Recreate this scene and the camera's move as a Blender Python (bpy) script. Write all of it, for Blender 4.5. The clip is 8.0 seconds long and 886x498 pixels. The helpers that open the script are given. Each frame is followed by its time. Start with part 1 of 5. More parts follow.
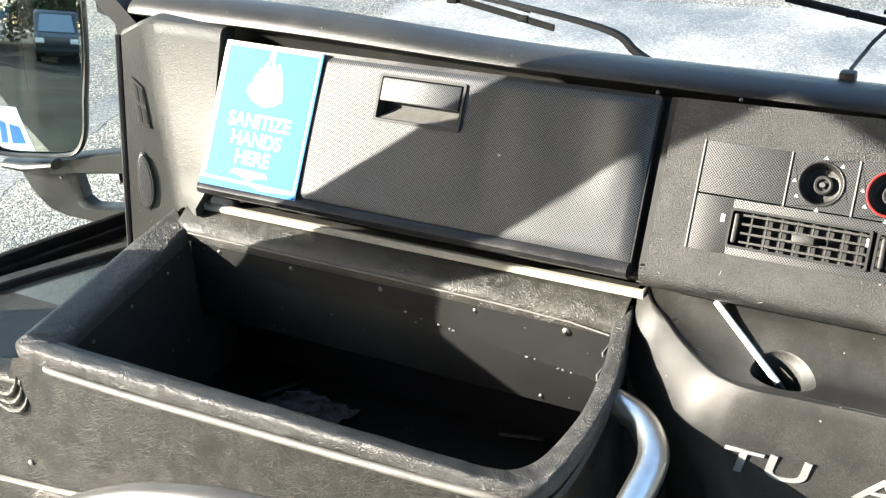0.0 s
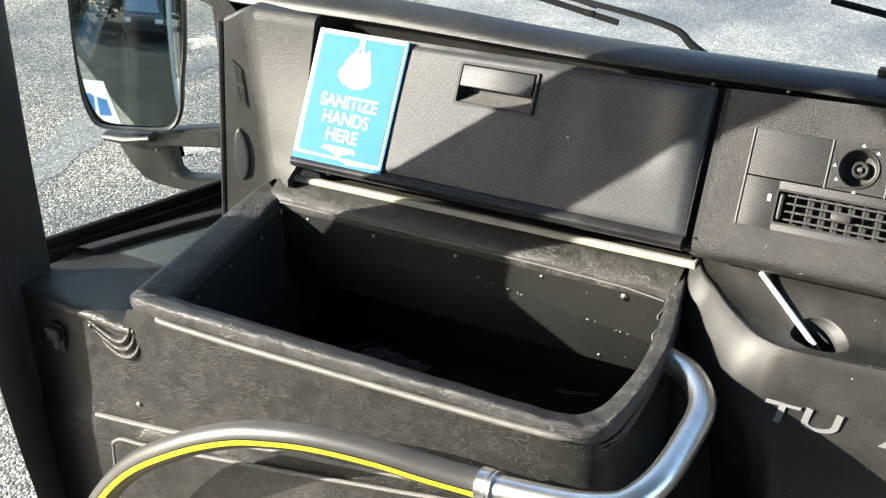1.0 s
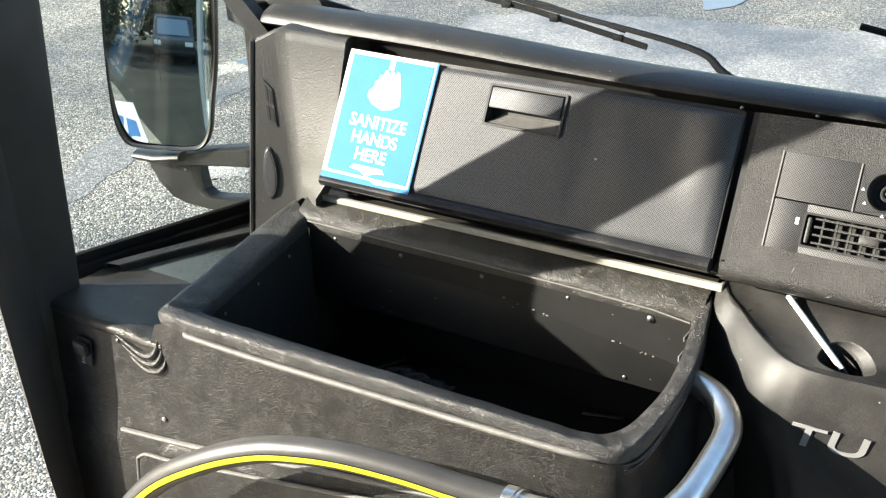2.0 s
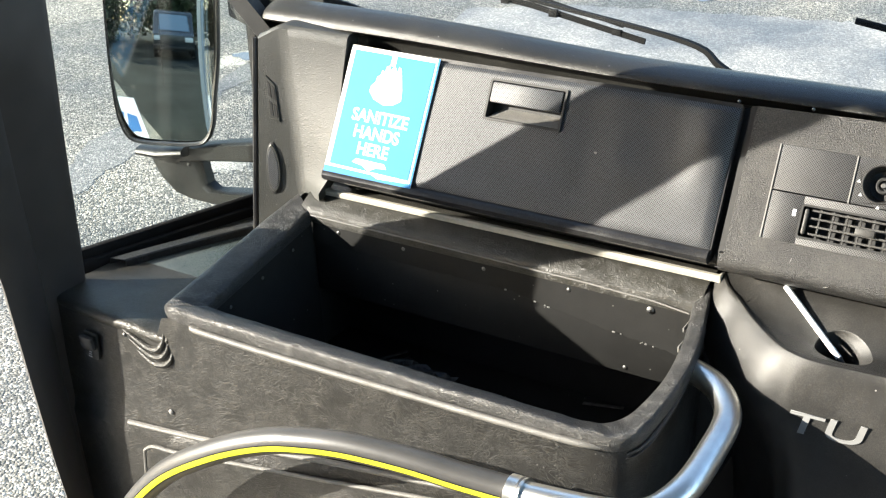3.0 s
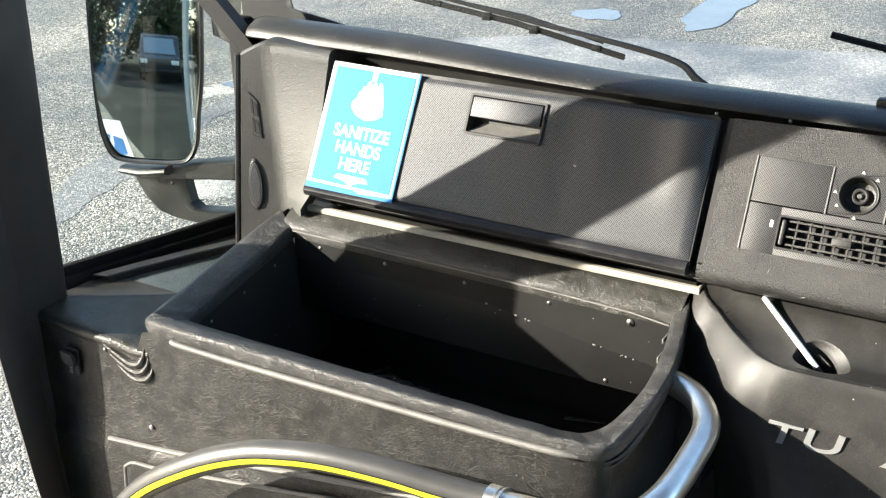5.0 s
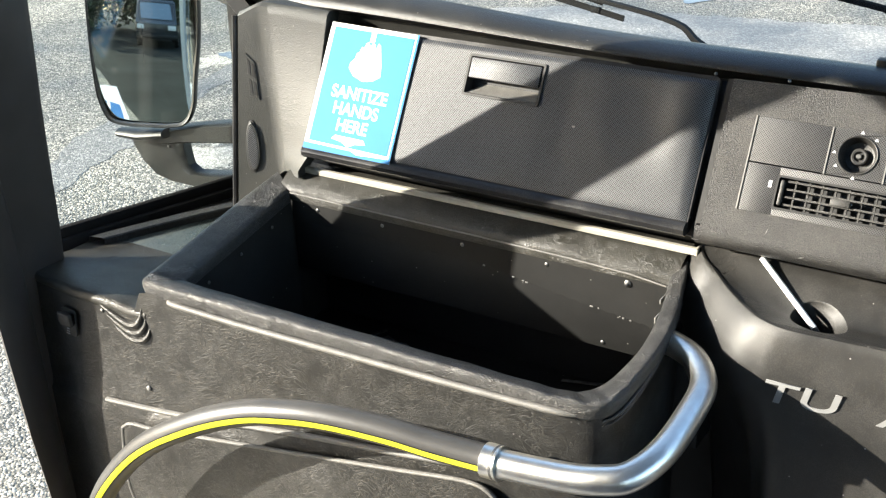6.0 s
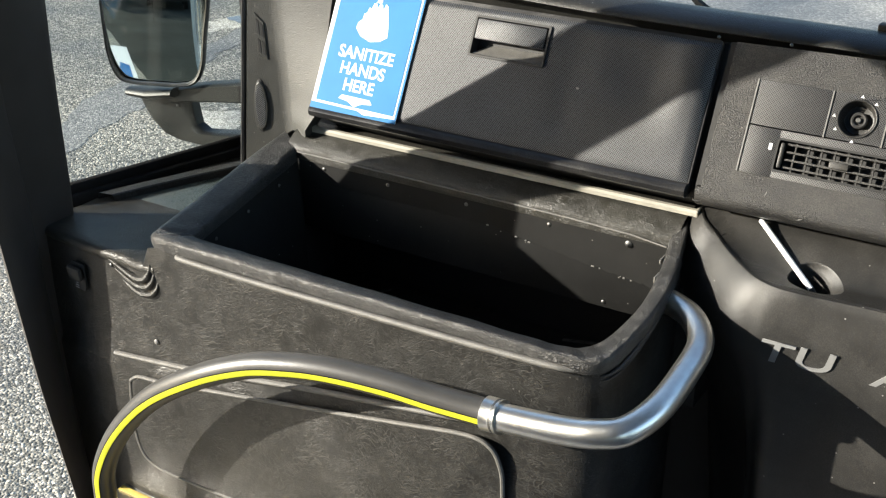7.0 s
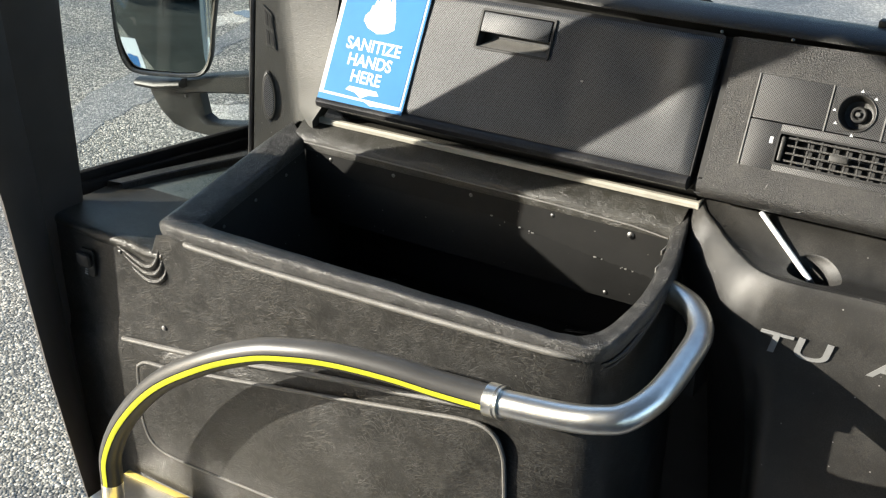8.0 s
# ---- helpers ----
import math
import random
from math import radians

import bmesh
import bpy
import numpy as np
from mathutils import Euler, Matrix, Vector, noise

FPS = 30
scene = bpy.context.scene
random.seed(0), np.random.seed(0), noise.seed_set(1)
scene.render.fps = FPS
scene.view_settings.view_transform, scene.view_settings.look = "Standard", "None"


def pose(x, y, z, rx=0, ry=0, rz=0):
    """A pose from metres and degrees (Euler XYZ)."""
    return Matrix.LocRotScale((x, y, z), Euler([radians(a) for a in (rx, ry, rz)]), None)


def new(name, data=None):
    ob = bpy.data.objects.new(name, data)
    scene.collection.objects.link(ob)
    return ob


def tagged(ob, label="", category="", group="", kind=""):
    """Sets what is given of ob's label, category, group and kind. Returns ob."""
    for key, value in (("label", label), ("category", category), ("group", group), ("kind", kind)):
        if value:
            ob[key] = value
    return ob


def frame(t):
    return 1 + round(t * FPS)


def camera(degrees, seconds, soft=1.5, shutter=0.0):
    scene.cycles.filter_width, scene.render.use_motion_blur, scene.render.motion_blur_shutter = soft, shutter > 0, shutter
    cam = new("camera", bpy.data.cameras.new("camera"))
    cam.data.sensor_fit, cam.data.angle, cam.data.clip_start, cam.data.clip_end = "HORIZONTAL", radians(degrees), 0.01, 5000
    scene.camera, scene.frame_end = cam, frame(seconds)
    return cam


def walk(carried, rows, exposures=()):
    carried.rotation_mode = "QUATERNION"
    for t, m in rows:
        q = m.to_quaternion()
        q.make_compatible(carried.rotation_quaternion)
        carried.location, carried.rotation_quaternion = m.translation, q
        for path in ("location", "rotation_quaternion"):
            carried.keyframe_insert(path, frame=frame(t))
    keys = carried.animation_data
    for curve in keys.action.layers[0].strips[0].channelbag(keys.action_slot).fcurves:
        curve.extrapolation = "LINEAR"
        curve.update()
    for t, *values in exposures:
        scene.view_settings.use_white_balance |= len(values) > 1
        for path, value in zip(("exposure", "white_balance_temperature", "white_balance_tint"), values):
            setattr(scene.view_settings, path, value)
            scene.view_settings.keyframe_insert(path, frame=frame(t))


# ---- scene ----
# ---------------------------------------------------------------- camera
cam = camera(40.38, 8.0, soft=1.25)
PATH = [
    (0, pose(1.0030, -1.0688, 1.7935, 64.288, 0, 30.088) @ pose(0, 0, 0, 0, 0, -2.440)),
    (0.3, pose(1.0126, -1.1502, 1.8342, 62.808, 0, 29.778) @ pose(0, 0, 0, 0, 0, -2.369)),
    (0.5, pose(1.0275, -1.1926, 1.8359, 62.874, 0, 30.930) @ pose(0, 0, 0, 0, 0, -2.014)),
    (1, pose(1.0370, -1.2187, 1.8522, 63.426, 0, 32.006) @ pose(0, 0, 0, 0, 0, -1.978)),
    (1.5, pose(1.0330, -1.2372, 1.8504, 63.675, 0, 32.632) @ pose(0, 0, 0, 0, 0, -1.361)),
    (1.7, pose(1.0355, -1.2332, 1.8440, 64.470, 0, 33.022) @ pose(0, 0, 0, 0, 0, -1.548)),
    (2.8, pose(1.0352, -1.2533, 1.8423, 65.255, 0, 32.739) @ pose(0, 0, 0, 0, 0, -1.764)),
    (3, pose(1.0388, -1.2565, 1.8539, 64.543, 0, 32.763) @ pose(0, 0, 0, 0, 0, -1.809)),
    (3.5, pose(1.0335, -1.2518, 1.8461, 65.088, 0, 32.515) @ pose(0, 0, 0, 0, 0, -1.559)),
    (4, pose(1.0339, -1.2465, 1.8462, 65.178, 0, 31.603) @ pose(0, 0, 0, 0, 0, -1.367)),
    (4.2, pose(1.0361, -1.2389, 1.8421, 65.564, 0, 31.838) @ pose(0, 0, 0, 0, 0, -1.492)),
    (5.3, pose(1.0627, -1.2660, 1.8321, 66.105, 0, 32.340) @ pose(0, 0, 0, 0, 0, -1.708)),
    (5.5, pose(1.0635, -1.2340, 1.8487, 65.360, 0, 32.345) @ pose(0, 0, 0, 0, 0, -2.208)),
    (5.8, pose(1.0528, -1.2529, 1.8370, 65.457, 0, 31.799) @ pose(0, 0, 0, 0, 0, -1.845)),
    (6, pose(1.0589, -1.2667, 1.8146, 64.893, 0, 32.121) @ pose(0, 0, 0, 0, 0, -1.394)),
    (6.2, pose(1.0482, -1.2719, 1.8138, 64.387, 0, 32.246) @ pose(0, 0, 0, 0, 0, -1.430)),
    (6.5, pose(1.0666, -1.2720, 1.8214, 63.123, 0, 32.686) @ pose(0, 0, 0, 0, 0, -1.396)),
    (6.7, pose(1.0663, -1.2845, 1.8150, 63.311, 0, 32.442) @ pose(0, 0, 0, 0, 0, -1.046)),
    (7, pose(1.0769, -1.2871, 1.8120, 63.442, 0, 32.539) @ pose(0, 0, 0, 0, 0, -0.848)),
    (7.5, pose(1.0829, -1.2971, 1.8146, 63.327, 0, 32.688) @ pose(0, 0, 0, 0, 0, -0.635)),
    (8, pose(1.0882, -1.3091, 1.8123, 63.332, 0, 32.692) @ pose(0, 0, 0, 0, 0, -0.355)),
]
EXPOSURES = [(0, 2.24), (0.25, 1.69), (0.5, 1.70), (1, 1.71), (3, 1.91), (4.2, 2.06), (5.5, 1.74), (5.8, 1.82), (6, 1.86), (6.2, 1.22), (6.5, 0.99), (7, 1.22), (8, 1.23)]
walk(cam, PATH, EXPOSURES)

# ---------------------------------------------------------------- light
SUN_WAY = Vector((1.5, 1.0, -0.60)).normalized()      # the way the sunlight travels
ELEVATION = math.asin(-SUN_WAY.z)
world = bpy.data.worlds.new("sky")
scene.world = world
world.use_nodes = True
wn = world.node_tree.nodes
sky = wn.new("ShaderNodeTexSky")
sky.sky_type = "NISHITA"
sky.sun_disc = False
sky.sun_elevation = ELEVATION
sky.sun_rotation = math.atan2(-SUN_WAY.x, -SUN_WAY.y)
sky.air_density, sky.dust_density, sky.ozone_density = 1.0, 0.9, 1.5
world.node_tree.links.new(sky.outputs[0], wn["Background"].inputs[0])
wn["Background"].inputs[1].default_value = 0.15
sun = bpy.data.lights.new("sun", "SUN")
sun.energy, sun.angle, sun.color = 5.0, radians(0.5), (1.0, 0.94, 0.82)
sun_ob = new("sun", sun)
sun_ob.matrix_world = SUN_WAY.to_track_quat("-Z", "Y").to_matrix().to_4x4()


# ---------------------------------------------------------------- materials
def material(name, colour, rough=0.5, metal=0.0, spread=0.15, scale=30.0, bump=0.0, bump_scale=200.0, fine=0.0, fine_scale=900.0, kind="noise", dust=0.0, dust_colour=(0.28, 0.26, 0.23), spec=0.5, specks=0.0, lightened=0.36):
    """A surface with two scales of colour change, optional grain relief and a scattering of dust."""
    m = bpy.data.materials.new(name)
    m.use_nodes = True
    nt = m.node_tree
    b = nt.nodes["Principled BSDF"]
    geo = nt.nodes.new("ShaderNodeNewGeometry")
    b.inputs["Roughness"].default_value = rough
    b.inputs["Metallic"].default_value = metal
    b.inputs["Specular IOR Level"].default_value = spec

    def tex(sc, detail=4.0, r=0.6):
        n = nt.nodes.new("ShaderNodeTexNoise")
        n.inputs["Scale"].default_value, n.inputs["Detail"].default_value, n.inputs["Roughness"].default_value = sc, detail, r
        nt.links.new(geo.outputs["Position"], n.inputs["Vector"])
        return n

    def ramp(src, lo, hi, a, c):
        n = nt.nodes.new("ShaderNodeValToRGB")
        n.color_ramp.elements[0].position, n.color_ramp.elements[1].position = lo, hi
        n.color_ramp.elements[0].color, n.color_ramp.elements[1].color = (*a, 1), (*c, 1)
        nt.links.new(src, n.inputs[0])
        return n

    dark = tuple(c * (1 - spread) for c in colour)
    light = tuple(min(1, c * (1 + spread)) for c in colour)
    big = tex(scale)
    base = ramp(big.outputs[0], 0.3, 0.7, dark, light)
    out = base.outputs[0]
    if dust > 0:
        d1, d2 = tex(scale * 0.6, 6.0, 0.7), tex(700.0, 2.0)
        mul = nt.nodes.new("ShaderNodeMath")
        mul.operation = "MULTIPLY"
        nt.links.new(d1.outputs[0], mul.inputs[0])
        nt.links.new(d2.outputs[0], mul.inputs[1])
        f = ramp(mul.outputs[0], 0.22, 0.42, (0, 0, 0), (dust, dust, dust))
        mix = nt.nodes.new("ShaderNodeMix")
        mix.data_type = "RGBA"
        nt.links.new(f.outputs[0], mix.inputs[0])
        nt.links.new(out, mix.inputs[6])
        mix.inputs[7].default_value = (*dust_colour, 1)
        out = mix.outputs[2]
        rr = ramp(mul.outputs[0], 0.2, 0.42, (rough,) * 3, (min(1, rough + 0.25),) * 3)
        nt.links.new(rr.outputs[0], b.inputs["Roughness"])
    if specks > 0:
        sp = nt.nodes.new("ShaderNodeTexVoronoi")
        sp.inputs["Scale"].default_value = 130
        nt.links.new(geo.outputs["Position"], sp.inputs["Vector"])
        pick = nt.nodes.new("ShaderNodeSeparateColor")
        nt.links.new(sp.outputs["Color"], pick.inputs[0])
        rare = ramp(pick.outputs[0], 0.93, 0.95, (0, 0, 0), (1, 1, 1))
        near = ramp(sp.outputs["Distance"], 0.08, 0.16, (1, 1, 1), (0, 0, 0))
        both = nt.nodes.new("ShaderNodeMath")
        both.operation = "MULTIPLY"
        nt.links.new(rare.outputs[0], both.inputs[0])
        nt.links.new(near.outputs[0], both.inputs[1])
        amount = nt.nodes.new("ShaderNodeMath")
        amount.operation = "MULTIPLY"
        amount.inputs[1].default_value = specks
        nt.links.new(both.outputs[0], amount.inputs[0])
        smix = nt.nodes.new("ShaderNodeMix")
        smix.data_type = "RGBA"
        nt.links.new(amount.outputs[0], smix.inputs[0])
        nt.links.new(out, smix.inputs[6])
        smix.inputs[7].default_value = (0.55, 0.53, 0.5, 1)
        out = smix.outputs[2]
    nt.links.new(out, b.inputs["Base Color"])
    last = None
    for strength, sc, k in ((bump, bump_scale, kind), (fine, fine_scale, "noise")):
        if strength <= 0:
            continue
        if k == "leather":
            # folds: the thin lines where a warped noise passes its middle, stronger in patches
            sway = tex(11.0, 2.0)
            centre = nt.nodes.new("ShaderNodeVectorMath")
            centre.operation = "SUBTRACT"
            centre.inputs[1].default_value = (0.5, 0.5, 0.5)
            nt.links.new(sway.outputs["Color"], centre.inputs[0])
            push = nt.nodes.new("ShaderNodeVectorMath")
            push.operation = "MULTIPLY_ADD"
            push.inputs[1].default_value = (0.07, 0.07, 0.07)
            nt.links.new(centre.outputs[0], push.inputs[0])
            nt.links.new(geo.outputs["Position"], push.inputs[2])
            lay = nt.nodes.new("ShaderNodeMapping")
            lay.inputs["Scale"].default_value = (0.62, 1.0, 1.40)
            lay.inputs["Rotation"].default_value = (0, radians(-16), 0)
            nt.links.new(push.outputs[0], lay.inputs["Vector"])
            fold = None
            for fs, wide, much in ((sc * 0.36, 0.060, 1.0), (sc * 0.85, 0.080, 0.6)):
                nz = tex(fs, 1.2, 0.5)
                nt.links.new(lay.outputs[0], nz.inputs["Vector"])
                nz.inputs["Distortion"].default_value = 0.4
                off = nt.nodes.new("ShaderNodeMath")
                off.operation = "SUBTRACT"
                off.inputs[1].default_value = 0.5
                nt.links.new(nz.outputs[0], off.inputs[0])
                mag = nt.nodes.new("ShaderNodeMath")
                mag.operation = "ABSOLUTE"
                nt.links.new(off.outputs[0], mag.inputs[0])
                line = ramp(mag.outputs[0], 0.0, wide, (much,) * 3, (0, 0, 0))
                line.color_ramp.interpolation = "EASE"
                patch = ramp(tex(fs * 0.16, 3.0).outputs[0], 0.40, 0.62, (0.12,) * 3, (1,) * 3)
                both = nt.nodes.new("ShaderNodeMath")
                both.operation = "MULTIPLY"
                nt.links.new(line.outputs[0], both.inputs[0])
                nt.links.new(patch.outputs[0], both.inputs[1])
                if fold is None:
                    fold = both
                else:
                    mxn = nt.nodes.new("ShaderNodeMath")
                    mxn.operation = "MAXIMUM"
                    nt.links.new(fold.outputs[0], mxn.inputs[0])
                    nt.links.new(both.outputs[0], mxn.inputs[1])
                    fold = mxn
            height = fold.outputs[0]
            # the folds stand up, and their glint is mixed in as a paler colour
            glint_mix = nt.nodes.new("ShaderNodeMix")
            glint_mix.data_type = "RGBA"
            amt = nt.nodes.new("ShaderNodeMath")
            amt.operation = "MULTIPLY"
            amt.inputs[1].default_value = lightened
            nt.links.new(height, amt.inputs[0])
            nt.links.new(amt.outputs[0], glint_mix.inputs[0])
            nt.links.new(out, glint_mix.inputs[6])
            glint_mix.inputs[7].default_value = (0.125, 0.120, 0.107, 1)
            nt.links.new(glint_mix.outputs[2], b.inputs["Base Color"])
        else:
            height = tex(sc, 3.0).outputs[0]
        bn = nt.nodes.new("ShaderNodeBump")
        bn.inputs["Strength"].default_value, bn.inputs["Distance"].default_value = strength, 0.002
        nt.links.new(height, bn.inputs["Height"])
        if last:
            nt.links.new(last.outputs[0], bn.inputs["Normal"])
        last = bn
    if last:
        nt.links.new(last.outputs[0], b.inputs["Normal"])
    return m


LEATHER = material("black_leatherette", (0.0150, 0.0145, 0.0130), 0.38, spread=0.3, scale=16, bump=0.34, bump_scale=400, kind="leather", fine=0.14, fine_scale=750, dust=0.03, specks=0.2, lightened=0.30)
# Dusty back ledge; on the side ledge the paleness stands in for reflected sky.
LEDGE = material("dusty_skylit_leatherette", (0.025, 0.0240, 0.0195), 0.36, spread=0.3, scale=16, bump=0.40, bump_scale=560, kind="leather", fine=0.20, fine_scale=750, dust=0.08, specks=0.2, lightened=0.14)
RIM = material("worn_black_rim", (0.0195, 0.0193, 0.0190), 0.36, spread=0.25, scale=20, bump=0.60, bump_scale=560, kind="leather", fine=0.20, fine_scale=750, dust=0.05, spec=0.65, lightened=0.24)
PIPING = material("rubbed_piping", (0.150, 0.145, 0.134), 0.46, spread=0.2, scale=40, bump=0.4, bump_scale=900)
GLOSSBLACK = material("smooth_black_moulding", (0.014, 0.014, 0.015), 0.28, spread=0.2, scale=20, dust=0.1)
PLASTIC = material("grained_black_plastic", (0.0265, 0.0255, 0.0235), 0.37, spread=0.25, scale=18, bump=0.20, bump_scale=1300, fine=0.16, fine_scale=1800, dust=0.12, specks=0.6)
DASH = material("soft_dash_plastic", (0.0135, 0.0130, 0.0124), 0.36, spread=0.25, scale=22, bump=0.70, bump_scale=720, fine=0.16, fine_scale=1600, dust=0.2, specks=0.6)
TRIM = material("grey_grained_trim", (0.031, 0.032, 0.028), 0.40, spread=0.15, scale=12, bump=0.34, bump_scale=560, fine=0.1, dust=0.04, specks=0.2, spec=0.75)
BLACK = material("matt_black", (0.018, 0.018, 0.0178), 0.6, spread=0.2, bump=0.1)
PILLARM = material("dark_pillar_trim", (0.044, 0.038, 0.034), 0.46, spread=0.2, scale=12, bump=0.2, bump_scale=700)
RUBBER = material("black_rubber", (0.009, 0.009, 0.009), 0.75, spread=0.25, bump=0.2, bump_scale=300, spec=0.2)
LINER = material("dark_liner", (0.0135, 0.0135, 0.0130), 0.55, spec=0.3, spread=0.3, scale=9, bump=0.15, bump_scale=90, dust=0.03, dust_colour=(0.16, 0.15, 0.13), specks=0.4)
GLOSSGREEN = material("dark_tinted_inlay", (0.030, 0.040, 0.036), 0.25, spread=0.15, scale=10, dust=0.15)
STRIP = material("cream_strip", (0.40, 0.38, 0.32), 0.5, spread=0.15, scale=25, bump=0.1, dust=0.3)
CHROME = material("brushed_steel", (0.96, 0.92, 0.85), 0.29, 1.0, spread=0.08, scale=60, bump=0.06, bump_scale=400)
SLEEVE = material("black_rubber_sleeve", (0.055, 0.054, 0.052), 0.38, spread=0.12, scale=30, bump=0.1, bump_scale=500)
YELLOW = material("yellow_stripe", (0.62, 0.64, 0.03), 0.45, spread=0.08, scale=40)
TAPE = material("yellow_floor_tape", (0.72, 0.55, 0.12), 0.5, spread=0.2, scale=30, dust=0.4)
ALU = material("scuffed_aluminium", (0.55, 0.54, 0.52), 0.4, 1.0, spread=0.15, scale=30, bump=0.15)
SCREW = material("screw_zinc", (0.17, 0.17, 0.165), 0.5, 1.0, spread=0.1)
WHITE = material("white_print", (0.80, 0.81, 0.81), 0.65, spread=0.03, spec=0.2)
BLUE = material("blue_print", (0.040, 0.205, 0.46), 0.60, spread=0.06, scale=20, spec=0.18)
GREYLETTER = material("silver_lettering", (0.27, 0.27, 0.265), 0.4, spread=0.1)
RED = material("red_mark", (0.5, 0.03, 0.03), 0.4, spread=0.1)
PAINT = material("white_body_paint", (0.78, 0.78, 0.76), 0.25, spread=0.03, scale=6)
BODYBLUE = material("blue_body_paint", (0.03, 0.17, 0.45), 0.25, spread=0.05, scale=6)
# Unseen walls, kept pale and bluish so they bounce light into the cab.
CEIL = material("pale_bounce_lining", (0.46, 0.53, 0.63), 0.8, spread=0.1, bump=0.2)
# Unseen roof; the blue is chosen to cool the light it bounces.
ROOF = material("blue_bounce_roof", (0.25, 0.42, 0.72), 0.8, spread=0.1, bump=0.2)
# Floor grey rather than black, to bounce light up under the dash.
FLOORM = material("rubber_floor", (0.14, 0.145, 0.155), 0.6, spread=0.2, bump=0.2)
ROLL_SKIN = material("satin_dash_skin", (0.0155, 0.0155, 0.0135), 0.36, spread=0.25, scale=12, bump=0.28, bump_scale=700, fine=0.08, fine_scale=1500, dust=0.10, specks=0.3, spec=0.5)
EXTPLASTIC = material("weathered_black_plastic", (0.0095, 0.0105, 0.0100), 0.42, spread=0.2, scale=15, bump=0.2, bump_scale=500, spec=0.3)
# Pale colour for painted glints on plate edges, and for scratches and tears.
PALE_MARK = material("pale_glint_and_wear", (0.22, 0.215, 0.205), 0.4, spread=0.2, scale=40)
PAPER = material("crumpled_litter", (0.065, 0.062, 0.056), 0.5, spread=0.85, scale=90)


def perforated(name, colour):
    """Black plastic with a fine diagonal lattice of pits."""
    m = material(name, colour, 0.36, spread=0.12, scale=9, dust=0.06, spec=0.5)
    nt = m.node_tree
    b = nt.nodes["Principled BSDF"]
    geo = nt.nodes.new("ShaderNodeNewGeometry")
    waves = []
    for way in ((1.0, 0.461, 0.887), (1.0, -0.461, -0.887)):
        a = nt.nodes.new("ShaderNodeVectorMath")
        a.operation = "DOT_PRODUCT"
        a.inputs[1].default_value = tuple(c * 2 * math.pi / 0.0030 for c in way)
        sn = nt.nodes.new("ShaderNodeMath")
        sn.operation = "SINE"
        nt.links.new(geo.outputs["Position"], a.inputs[0])
        nt.links.new(a.outputs["Value"], sn.inputs[0])
        waves.append(sn)
    mx = nt.nodes.new("ShaderNodeMath")
    mx.operation = "MAXIMUM"
    nt.links.new(waves[0].outputs[0], mx.inputs[0])
    nt.links.new(waves[1].outputs[0], mx.inputs[1])
    bn = nt.nodes.new("ShaderNodeBump")
    bn.inputs["Strength"].default_value, bn.inputs["Distance"].default_value = 0.22, 0.0010
    nt.links.new(mx.outputs[0], bn.inputs["Height"])
    nt.links.new(bn.outputs[0], b.inputs["Normal"])
    # the shade inside the pits is darkened into the base colour
    rp = nt.nodes.new("ShaderNodeValToRGB")
    rp.color_ramp.elements[0].position, rp.color_ramp.elements[1].position = 0.1, 0.75
    rp.color_ramp.elements[0].color, rp.color_ramp.elements[1].color = (0.24, 0.24, 0.24, 1), (1.35, 1.35, 1.35, 1)
    nt.links.new(mx.outputs[0], rp.inputs[0])
    mul = nt.nodes.new("ShaderNodeMix")
    mul.data_type, mul.blend_type = "RGBA", "MULTIPLY"
    mul.inputs[0].default_value = 1.0
    src = b.inputs["Base Color"].links[0].from_socket
    nt.links.new(src, mul.inputs[6])
    nt.links.new(rp.outputs[0], mul.inputs[7])
    nt.links.new(mul.outputs[2], b.inputs["Base Color"])
    # the pits hardly shine
    sp = nt.nodes.new("ShaderNodeValToRGB")
    sp.color_ramp.elements[0].position, sp.color_ramp.elements[1].position = 0.1, 0.75
    sp.color_ramp.elements[0].color, sp.color_ramp.elements[1].color = (0.14, 0.14, 0.14, 1), (0.75, 0.75, 0.75, 1)
    nt.links.new(mx.outputs[0], sp.inputs[0])
    nt.links.new(sp.outputs[0], b.inputs["Specular IOR Level"])
    return m


PERF = perforated("perforated_plastic", (0.050, 0.053, 0.058))
PERF_DARK = perforated("perforated_dark_plate", (0.040, 0.040, 0.041))


def glass(name, tint):
    """A thin clear pane: light goes straight through, with the gloss of glass on its face."""
    m = bpy.data.materials.new(name)
    m.use_nodes = True
    nt = m.node_tree
    nt.nodes.remove(nt.nodes["Principled BSDF"])
    clear = nt.nodes.new("ShaderNodeBsdfTransparent")
    clear.inputs["Color"].default_value = (*tint, 1)
    gloss = nt.nodes.new("ShaderNodeBsdfGlossy")
    gloss.inputs["Roughness"].default_value = 0.0
    fres = nt.nodes.new("ShaderNodeFresnel")
    fres.inputs["IOR"].default_value = 1.45
    mix = nt.nodes.new("ShaderNodeMixShader")
    nt.links.new(fres.outputs[0], mix.inputs[0])
    nt.links.new(clear.outputs[0], mix.inputs[1])
    nt.links.new(gloss.outputs[0], mix.inputs[2])
    nt.links.new(mix.outputs[0], nt.nodes["Material Output"].inputs["Surface"])
    return m


GLASS = glass("clear_glass", (0.94, 0.96, 0.95))
MIRROR = material("mirror_silver", (0.60, 0.66, 0.63), 0.02, 1.0, spread=0.02)


